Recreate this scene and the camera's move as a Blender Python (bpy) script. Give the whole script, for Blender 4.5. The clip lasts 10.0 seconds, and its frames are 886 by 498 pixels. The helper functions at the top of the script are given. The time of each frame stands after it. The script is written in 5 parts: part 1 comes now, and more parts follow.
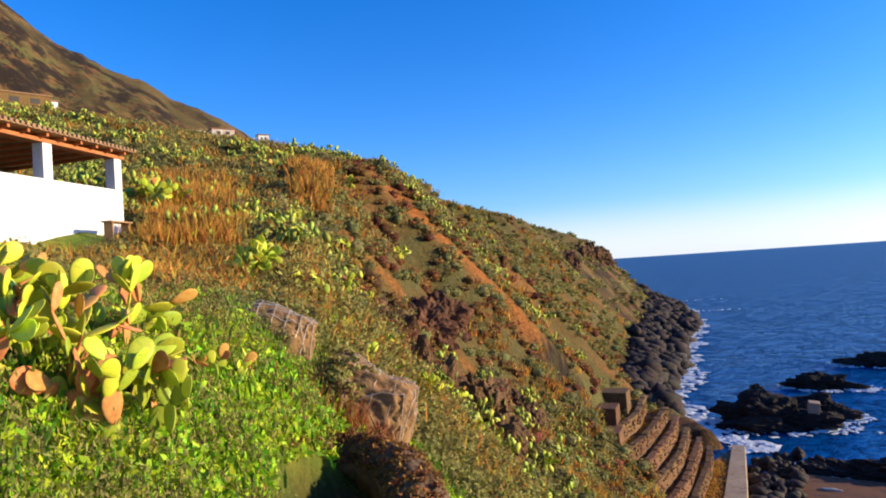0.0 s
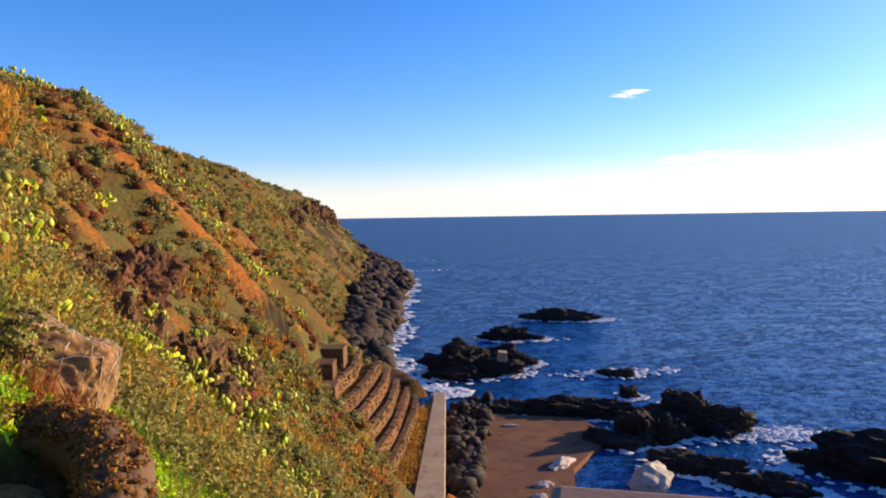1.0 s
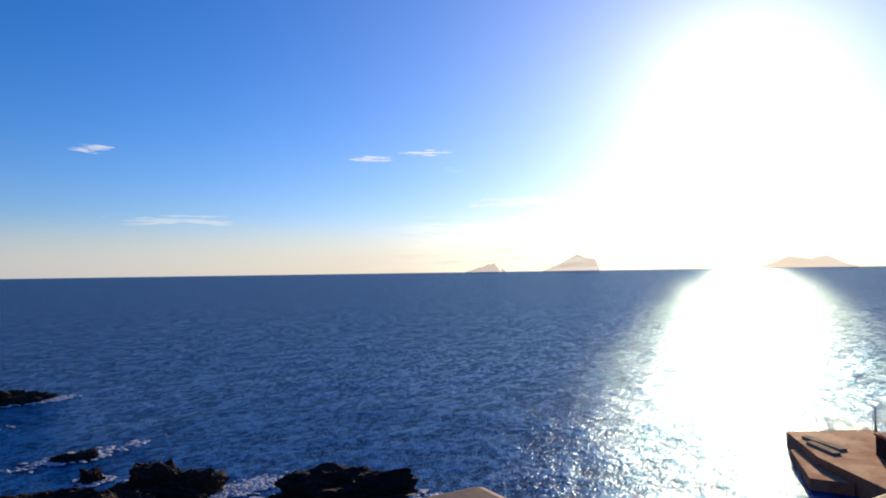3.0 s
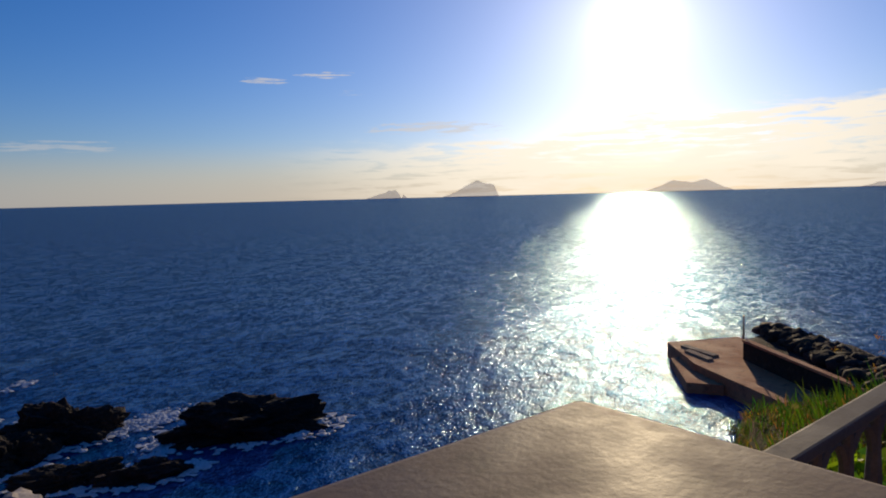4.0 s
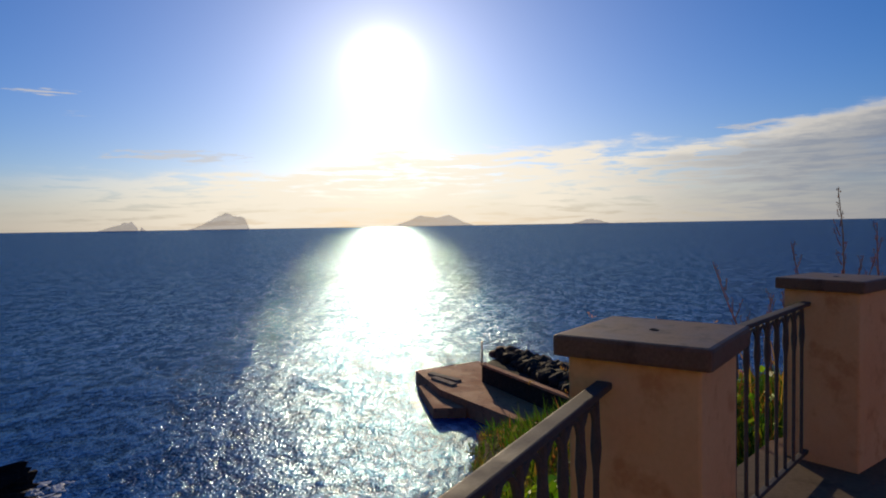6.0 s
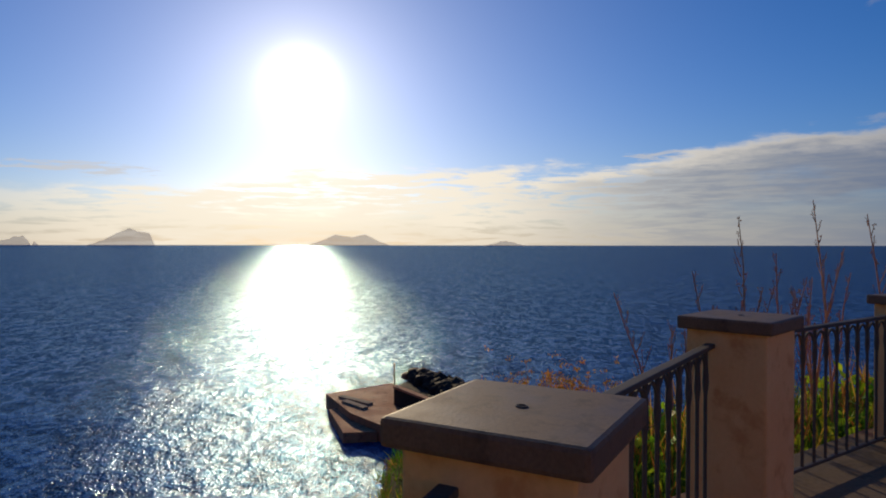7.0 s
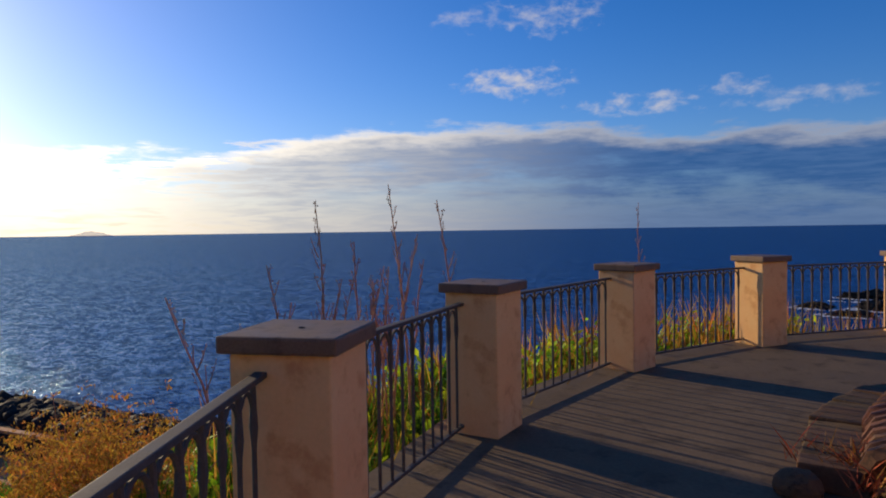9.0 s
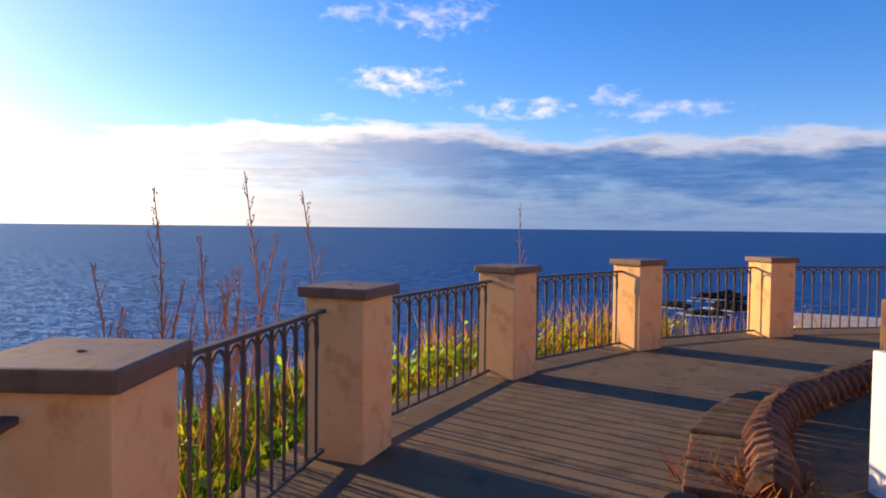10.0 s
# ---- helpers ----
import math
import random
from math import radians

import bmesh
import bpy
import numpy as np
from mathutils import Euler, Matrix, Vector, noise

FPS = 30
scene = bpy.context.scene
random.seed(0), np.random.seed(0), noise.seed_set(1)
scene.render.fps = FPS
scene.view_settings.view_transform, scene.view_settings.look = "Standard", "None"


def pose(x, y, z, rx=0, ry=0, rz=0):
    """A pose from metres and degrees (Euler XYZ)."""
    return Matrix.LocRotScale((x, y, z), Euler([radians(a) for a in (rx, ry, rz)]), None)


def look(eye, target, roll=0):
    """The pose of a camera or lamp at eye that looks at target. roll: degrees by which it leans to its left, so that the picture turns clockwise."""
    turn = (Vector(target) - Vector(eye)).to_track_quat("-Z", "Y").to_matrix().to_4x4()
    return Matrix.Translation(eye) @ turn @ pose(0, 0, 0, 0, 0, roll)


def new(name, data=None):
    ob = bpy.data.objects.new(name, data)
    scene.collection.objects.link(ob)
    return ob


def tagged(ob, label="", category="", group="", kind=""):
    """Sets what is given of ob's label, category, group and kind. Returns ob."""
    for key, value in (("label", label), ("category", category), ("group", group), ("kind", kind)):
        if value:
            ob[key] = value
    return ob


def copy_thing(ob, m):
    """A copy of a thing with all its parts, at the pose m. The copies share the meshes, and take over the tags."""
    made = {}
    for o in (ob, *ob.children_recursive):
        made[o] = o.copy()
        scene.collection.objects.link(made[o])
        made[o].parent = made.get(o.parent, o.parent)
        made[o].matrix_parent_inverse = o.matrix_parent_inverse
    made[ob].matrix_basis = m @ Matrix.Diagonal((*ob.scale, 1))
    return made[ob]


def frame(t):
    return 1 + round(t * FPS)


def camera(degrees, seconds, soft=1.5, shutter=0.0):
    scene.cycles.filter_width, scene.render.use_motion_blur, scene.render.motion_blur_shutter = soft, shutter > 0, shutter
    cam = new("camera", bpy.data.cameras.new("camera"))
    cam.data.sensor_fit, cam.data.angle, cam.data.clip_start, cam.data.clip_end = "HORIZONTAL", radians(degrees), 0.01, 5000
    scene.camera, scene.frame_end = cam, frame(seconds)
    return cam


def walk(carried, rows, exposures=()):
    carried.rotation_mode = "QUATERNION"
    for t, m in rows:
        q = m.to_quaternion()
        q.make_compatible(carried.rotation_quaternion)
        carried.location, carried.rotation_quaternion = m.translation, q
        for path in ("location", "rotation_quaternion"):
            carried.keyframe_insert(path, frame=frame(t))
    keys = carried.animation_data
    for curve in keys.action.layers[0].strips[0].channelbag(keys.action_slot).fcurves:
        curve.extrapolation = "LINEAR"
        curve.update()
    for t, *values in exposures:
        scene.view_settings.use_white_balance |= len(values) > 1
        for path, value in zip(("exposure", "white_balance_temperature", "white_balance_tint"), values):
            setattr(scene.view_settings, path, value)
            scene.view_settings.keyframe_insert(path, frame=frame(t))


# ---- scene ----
cam = camera(67.4, 10.0, soft=1.9)
PATH = [
    (0, (0.582, -0.589, 1.526), (0.608, 1.41, 1.579), -3.77),
    (0.5, (0.582, -0.589, 1.526), (0.863, 1.39, 1.477), -3.75),
    (1, (0.582, -0.589, 1.526), (1.395, 1.235, 1.42), -0.86),
    (1.5, (0.582, -0.589, 1.525), (1.69, 1.075, 1.532), 0.75),
    (2, (0.581, -0.589, 1.525), (1.926, 0.891, 1.565), 0.04),
    (2.5, (0.577, -0.584, 1.522), (2.233, 0.536, 1.583), -0.80),
    (3, (0.531, -0.528, 1.497), (2.38, 0.234, 1.558), -0.84),
    (3.2, (0.524, -0.512, 1.499), (2.403, 0.171, 1.518), -1.56),
    (4.3, (0.37, -0.19, 1.504), (2.317, 0.229, 1.322), -0.48),
    (4.5, (0.333, -0.25, 1.531), (2.297, 0.103, 1.384), -0.22),
    (5, (0.381, -0.361, 1.545), (2.371, -0.204, 1.424), -0.95),
    (5.5, (0.488, -0.447, 1.577), (2.483, -0.536, 1.473), -0.54),
    (5.7, (0.602, -0.509, 1.573), (2.592, -0.682, 1.478), -1.24),
    (6.8, (1.239, -0.985, 1.584), (3.198, -1.387, 1.543), 1.01),
    (7, (1.386, -1.038, 1.606), (3.324, -1.532, 1.585), 0.06),
    (7.5, (1.611, -1.236, 1.604), (3.439, -2.047, 1.594), -0.31),
    (8, (1.844, -1.571, 1.614), (3.529, -2.648, 1.594), 0.68),
    (8.5, (2.062, -1.783, 1.58), (3.603, -3.057, 1.529), 1.23),
    (9, (2.266, -1.948, 1.615), (3.616, -3.422, 1.55), -0.83),
    (9.5, (2.447, -2.189, 1.577), (3.618, -3.807, 1.466), 0.16),
    (10, (2.554, -2.498, 1.607), (3.631, -4.182, 1.534), 0.65),
]

walk(cam, [(t, look(eye, target, roll)) for t, eye, target, roll in PATH],
     exposures=[(0.0, 0.66, 6500, 10), (1.0, 0.75, 7900, 17), (2.0, 0.55, 8100, 20), (2.5, 0.27, 7500, 17), (3.0, -0.25, 6900, 14),
                (4.5, -1.05, 6800, 13), (5.5, -1.03, 6700, 12), (7.0, -1.05, 6800, 12), (8.0, -0.97, 6700, 11),
                (8.5, -0.75, 6800, 12), (9.0, -0.36, 7000, 13), (9.5, 0.21, 7500, 15), (10.0, 0.60, 8000, 18)])

# ---------------------------------------------------------------- light
SUN_AZ, SUN_EL = radians(-92.2), radians(13.1)      # azimuth: to the left from +y
SUN = Vector((-math.sin(SUN_AZ) * math.cos(SUN_EL), math.cos(SUN_AZ) * math.cos(SUN_EL), math.sin(SUN_EL)))
SEA = -23.5

lamp = bpy.data.lights.new("sun", "SUN")
lamp.energy, lamp.angle, lamp.color = 5.0, radians(0.55), (1.0, 0.81, 0.51)
sun = new("sun", lamp)
sun.matrix_world = look(SUN * 100, (0, 0, 0))


class Nodes:
    """Short hand for building a node tree."""

    def __init__(self, tree):
        self.tree = tree
        tree.nodes.clear()

    def add(self, kind, **kw):
        n = self.tree.nodes.new(kind)
        for k, v in kw.items():
            setattr(n, k, v)
        return n

    def link(self, a, b):
        self.tree.links.new(a, b)

    def math(self, op, a, b=0.5, clamp=False):
        n = self.add("ShaderNodeMath", operation=op, use_clamp=clamp)
        for i, v in enumerate((a, b)):
            if isinstance(v, (int, float)):
                n.inputs[i].default_value = v
            else:
                self.link(v, n.inputs[i])
        return n.outputs[0]

    def ramp(self, v, lo, hi, a=0.0, b=1.0):
        n = self.add("ShaderNodeMapRange", interpolation_type="SMOOTHSTEP")
        self.link(v, n.inputs["Value"])
        for key, val in (("From Min", lo), ("From Max", hi), ("To Min", a), ("To Max", b)):
            n.inputs[key].default_value = val
        return n.outputs[0]

    def noise(self, vec, scale, detail=4.0, rough=0.55, dist=0.0):
        n = self.add("ShaderNodeTexNoise")
        n.inputs["Scale"].default_value, n.inputs["Detail"].default_value = scale, detail
        n.inputs["Roughness"].default_value, n.inputs["Distortion"].default_value = rough, dist
        if vec is not None:
            self.link(vec, n.inputs["Vector"])
        return n.outputs[0]

    def mapping(self, vec, scale=(1, 1, 1), rot=(0, 0, 0)):
        n = self.add("ShaderNodeMapping")
        n.inputs["Scale"].default_value, n.inputs["Rotation"].default_value = scale, rot
        self.link(vec, n.inputs["Vector"])
        return n.outputs[0]

    def mix(self, fac, a, b):
        n = self.add("ShaderNodeMix", data_type="RGBA")
        if isinstance(fac, (int, float)):
            n.inputs[0].default_value = fac
        else:
            self.link(fac, n.inputs[0])
        for i, v in ((6, a), (7, b)):
            if isinstance(v, tuple):
                n.inputs[i].default_value = (*v[:3], 1)
            else:
                self.link(v, n.inputs[i])
        return n.outputs[2]


def make_world():
    world = bpy.data.worlds.new("sky")
    scene.world = world
    world.use_nodes = True
    k = Nodes(world.node_tree)
    sky = k.add("ShaderNodeTexSky", sky_type="NISHITA", sun_disc=False, sun_elevation=SUN_EL,
                sun_rotation=-SUN_AZ, altitude=0.0, air_density=1.0, dust_density=0.35, ozone_density=2.5)
    way = k.add("ShaderNodeTexCoord").outputs["Generated"]
    sep = k.add("ShaderNodeSeparateXYZ")
    k.link(way, sep.inputs[0])
    x, y, z = sep.outputs
    hue = k.add("ShaderNodeHueSaturation")
    hue.inputs["Saturation"].default_value = 1.18
    deep = k.add("ShaderNodeMix", data_type="RGBA", blend_type="MULTIPLY")
    deep.inputs[0].default_value = 1.0
    deep.inputs[7].default_value = (0.83, 1.02, 1.58, 1)
    k.link(sky.outputs[0], deep.inputs[6])
    k.link(deep.outputs[2], hue.inputs["Color"])
    # the air round the sun
    dot = k.add("ShaderNodeVectorMath", operation="DOT_PRODUCT")
    dot.inputs[1].default_value = SUN
    k.link(way, dot.inputs[0])
    near = k.math("MAXIMUM", dot.outputs["Value"], 0.0)
    glow = None
    for power, gain in ((1500.0, 26.0), (420.0, 3.0), (130.0, 4.6), (26.0, 1.0), (7.0, 0.7)):
        ring = k.math("MULTIPLY", k.math("POWER", near, power), gain)
        glow = ring if glow is None else k.math("ADD", glow, ring)
    # clouds: a long bank that climbs towards the south, and flakes above it
    az = k.math("SUBTRACT", k.math("ARCTAN2", y, x), math.pi / 2)
    el = k.math("ARCSINE", z)
    comb = k.add("ShaderNodeCombineXYZ")
    k.link(az, comb.inputs[0])
    k.link(k.math("MULTIPLY", el, 4.0), comb.inputs[1])
    flat = comb.outputs[0]
    wob = k.noise(flat, 9.0, 6.0, 0.6)
    south = k.ramp(az, radians(-108), radians(-158))
    climb = k.math("ADD", k.ramp(az, radians(-82), radians(-95), radians(4.4), radians(6.3)), k.ramp(az, radians(-114), radians(-137), 0.0, radians(2.2)))
    climb = k.math("SUBTRACT", climb, k.ramp(az, radians(-142), radians(-165), 0.0, radians(1.2)))
    top = k.math("ADD", climb, k.math("MULTIPLY", k.math("SUBTRACT", wob, 0.5), radians(4.2)))
    inside = k.ramp(k.math("SUBTRACT", top, el), radians(-0.35), radians(0.75))
    depth = k.ramp(k.math("SUBTRACT", top, el), radians(0.15), radians(2.0))
    streak = k.add("ShaderNodeCombineXYZ")
    k.link(k.math("MULTIPLY", az, 1.0), streak.inputs[0])
    k.link(k.math("MULTIPLY", el, 9.0), streak.inputs[1])
    st = k.noise(streak.outputs[0], 14.0, 6.0, 0.62, 0.4)
    body = k.math("MAXIMUM", k.ramp(az, radians(-112), radians(-126)), k.ramp(st, 0.36, 0.52))
    thin = k.ramp(k.math("ADD", k.math("SUBTRACT", top, el), k.math("MULTIPLY", k.math("SUBTRACT", wob, 0.5), radians(9.0))), radians(2.6), radians(7.0), 1.0, 0.6)
    inside = k.math("MULTIPLY", inside, thin)
    bank = k.math("MULTIPLY", k.math("MULTIPLY", inside, body), k.ramp(az, radians(-60), radians(-84)))
    # single clouds: azimuth, elevation, half width, half height, all in degrees, and how dense
    fine = k.noise(streak.outputs[0], 24.0, 5.0, 0.6, 0.3)
    round_ = k.add("ShaderNodeCombineXYZ")
    k.link(az, round_.inputs[0])
    k.link(k.math("MULTIPLY", el, 1.8), round_.inputs[1])
    puff = k.noise(round_.outputs[0], 34.0, 6.0, 0.6, 0.2)

    def some(rows, texture, lo, hi):
        total = None
        for a0, e0, w, h, dense in rows:
            u = k.math("DIVIDE", k.math("SUBTRACT", az, radians(a0)), radians(w))
            v = k.math("DIVIDE", k.math("SUBTRACT", el, radians(e0)), radians(h))
            d = k.math("ADD", k.math("MULTIPLY", u, u), k.math("MULTIPLY", v, v))
            one = k.math("MULTIPLY", k.ramp(k.math("SUBTRACT", k.math("MULTIPLY", k.math("SUBTRACT", texture, 0.5), 5.5), d), lo, hi), dense)
            total = one if total is None else k.math("MAXIMUM", total, one)
        return total

    wisp = some([(-39.7, 9.6, 1.7, 0.42, 0.75), (-61.4, 9.5, 2.0, 0.30, 0.8), (-66.4, 10.0, 2.3, 0.34, 0.9), (-68.5, 8.6, 1.4, 0.25, 0.5),
                 (-122.2, 7.1, 3.2, 0.42, 0.85), (-46, 4.2, 5.5, 0.5, 0.45), (-76, 5.6, 6.5, 0.65, 0.8)], fine, -0.75, 0.25)
    flake = some([(-143.8, 12.1, 4.8, 1.5, 0.95), (-140.2, 17.2, 3.6, 1.2, 0.5), (-146.5, 17.2, 4.4, 1.6, 0.65), (-150.0, 18.8, 3.4, 1.1, 0.6),
                  (-154.5, 9.8, 5.6, 1.1, 0.75), (-161.5, 10.6, 3.0, 0.9, 0.6), (-135.0, 20.5, 3.6, 1.2, 0.75), (-166, 9.4, 6.0, 0.9, 0.5)], puff, -1.0, 1.2)
    white = k.mix(south, (15.0, 14.0, 11.8), (3.6, 4.1, 5.2))
    grey = k.mix(south, (9.0, 9.0, 8.4), (0.20, 1.0, 3.1))
    grey = k.mix(k.ramp(st, 0.35, 0.65, 0.0, 0.35), grey, (1.0, 2.1, 4.6))
    cloud = k.mix(k.math("MULTIPLY", depth, k.ramp(az, radians(-105), radians(-126))), white, grey)
    haze = k.mix(k.ramp(dot.outputs["Value"], 0.3, 0.97), (5.2, 5.6, 6.2), (8.0, 7.7, 7.0))
    haze = k.mix(k.ramp(az, radians(-118), radians(-160)), haze, (1.7, 2.9, 5.0))
    c0 = k.mix(k.ramp(el, radians(5.0), radians(0.2), 0.0, 0.75), hue.outputs[0], haze)
    c1 = k.mix(k.math("MULTIPLY", bank, 0.93), c0, cloud)
    c2 = k.mix(k.math("MULTIPLY", flake, 0.8), c1, (7.0, 6.9, 7.1))
    c3 = k.mix(k.math("MULTIPLY", wisp, 0.8), c2, (9.5, 9.3, 9.0))
    add = k.add("ShaderNodeMix", data_type="RGBA", blend_type="ADD")
    add.inputs[0].default_value = 1.0
    k.link(c3, add.inputs[6])
    tint = k.add("ShaderNodeCombineColor")
    for i, s in enumerate((1.0, 0.93, 0.80)):
        k.link(k.math("MULTIPLY", glow, s), tint.inputs[i])
    k.link(tint.outputs[0], add.inputs[7])
    # warm veil of light far out from the sun
    veil = k.math("MULTIPLY", k.math("POWER", near, 7.0), 0.3)
    warm = k.add("ShaderNodeCombineColor")
    for i, s in enumerate((1.15, 0.95, 0.55)):
        k.link(k.math("MULTIPLY", veil, s), warm.inputs[i])
    more = k.add("ShaderNodeMix", data_type="RGBA", blend_type="ADD")
    more.inputs[0].default_value = 1.0
    k.link(add.outputs[2], more.inputs[6])
    k.link(warm.outputs[0], more.inputs[7])
    bg = k.add("ShaderNodeBackground")
    bg.inputs["Strength"].default_value = 0.118
    k.link(more.outputs[2], bg.inputs["Color"])
    out = k.add("ShaderNodeOutputWorld")
    k.link(bg.outputs[0], out.inputs["Surface"])


make_world()


# ---------------------------------------------------------------- materials
def material(name, colours, scale=4.0, fine=40.0, rough=0.8, bump=0.3, depth=0.01, metal=0.0, spread=0.0,
             island=False, translucent=0.0, specular=0.3, grain=0.35):
    """Colours mixed by two scales of noise, with relief. spread: brightness range from piece to piece."""
    m = bpy.data.materials.new(name)
    m.use_nodes = True
    k = Nodes(m.node_tree)
    where = k.add("ShaderNodeTexCoord").outputs["Object"]
    big, small = k.noise(where, scale, 5.0, 0.6), k.noise(where, fine, 4.0, 0.6)
    col = k.mix(k.ramp(big, 0.34, 0.66), colours[0], colours[1])
    if len(colours) > 2:
        col = k.mix(k.ramp(k.noise(where, scale * 2.7, 5.0, 0.65), 0.5, 0.7), col, colours[2])
    col = k.mix(k.ramp(small, 0.3, 0.75, 0.0, grain), col, tuple(c * 0.45 for c in colours[0]))
    if spread:
        pick = k.add("ShaderNodeNewGeometry").outputs["Random Per Island"] if island else k.add("ShaderNodeObjectInfo").outputs["Random"]
        hs = k.add("ShaderNodeHueSaturation")
        k.link(k.ramp(pick, 0, 1, 1 - spread, 1 + spread), hs.inputs["Value"])
        k.link(k.ramp(k.math("FRACT", k.math("MULTIPLY", pick, 7.31)), 0, 1, 0.5 - spread * 0.07, 0.5 + spread * 0.07), hs.inputs["Hue"])
        k.link(col, hs.inputs["Color"])
        col = hs.outputs[0]
    b = k.add("ShaderNodeBsdfPrincipled")
    k.link(col, b.inputs["Base Color"])
    b.inputs["Metallic"].default_value, b.inputs["Specular IOR Level"].default_value = metal, specular
    k.link(k.ramp(big, 0.3, 0.7, max(rough - 0.1, 0.05), min(rough + 0.1, 1)), b.inputs["Roughness"])
    bp = k.add("ShaderNodeBump")
    bp.inputs["Strength"].default_value, bp.inputs["Distance"].default_value = bump, depth
    k.link(k.math("ADD", small, k.math("MULTIPLY", big, 0.6)), bp.inputs["Height"])
    k.link(bp.outputs[0], b.inputs["Normal"])
    shader = b.outputs[0]
    if translucent:
        tr = k.add("ShaderNodeBsdfTranslucent")
        k.link(col, tr.inputs["Color"])
        ms = k.add("ShaderNodeMixShader")
        ms.inputs[0].default_value = translucent
        k.link(shader, ms.inputs[1])
        k.link(tr.outputs[0], ms.inputs[2])
        shader = ms.outputs[0]
    out = k.add("ShaderNodeOutputMaterial")
    k.link(shader, out.inputs["Surface"])
    return m


def water_material():
    m = bpy.data.materials.new("sea_water")
    m.use_nodes = True
    k = Nodes(m.node_tree)
    where = k.add("ShaderNodeTexCoord").outputs["Object"]
    swell = k.mapping(where, (0.7, 1.0, 1.0), (0, 0, radians(35)))
    far, a = k.noise(swell, 0.035, 4.0, 0.6), k.noise(swell, 0.22, 5.0, 0.64)
    b, c = k.noise(swell, 0.80, 4.0, 0.62), k.noise(swell, 3.2, 3.0, 0.6)
    h = k.math("ADD", k.math("ADD", k.math("MULTIPLY", far, 6.0), k.math("MULTIPLY", a, 1.5)),
               k.math("ADD", k.math("MULTIPLY", b, 0.66), k.math("MULTIPLY", c, 0.20)))
    bp = k.add("ShaderNodeBump")
    bp.inputs["Strength"].default_value, bp.inputs["Distance"].default_value = 1.0, 0.38
    k.link(h, bp.inputs["Height"])
    # chop: light and dark wave faces painted into the colour, sparkle into the gloss
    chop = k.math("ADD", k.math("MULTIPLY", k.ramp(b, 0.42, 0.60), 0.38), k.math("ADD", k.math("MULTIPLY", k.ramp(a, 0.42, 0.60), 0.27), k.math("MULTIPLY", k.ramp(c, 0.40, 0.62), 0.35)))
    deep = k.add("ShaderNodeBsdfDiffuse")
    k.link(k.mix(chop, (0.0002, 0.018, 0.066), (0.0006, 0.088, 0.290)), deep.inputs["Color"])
    k.link(bp.outputs[0], deep.inputs["Normal"])
    shine = k.add("ShaderNodeBsdfGlossy")
    shine.inputs["Roughness"].default_value = 0.135
    shine.inputs["Color"].default_value = (0.52, 0.76, 1.0, 1)
    k.link(bp.outputs[0], shine.inputs["Normal"])
    ms = k.add("ShaderNodeMixShader")
    fres = k.add("ShaderNodeFresnel")
    fres.inputs["IOR"].default_value = 1.33
    graze = k.math("MINIMUM", k.math("ADD", k.math("MULTIPLY", fres.outputs[0], 1.3), 0.50), 1.0)
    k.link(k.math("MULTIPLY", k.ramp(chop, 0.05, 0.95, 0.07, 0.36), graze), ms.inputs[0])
    k.link(deep.outputs[0], ms.inputs[1])
    k.link(shine.outputs[0], ms.inputs[2])
    out = k.add("ShaderNodeOutputMaterial")
    k.link(ms.outputs[0], out.inputs["Surface"])
    return m


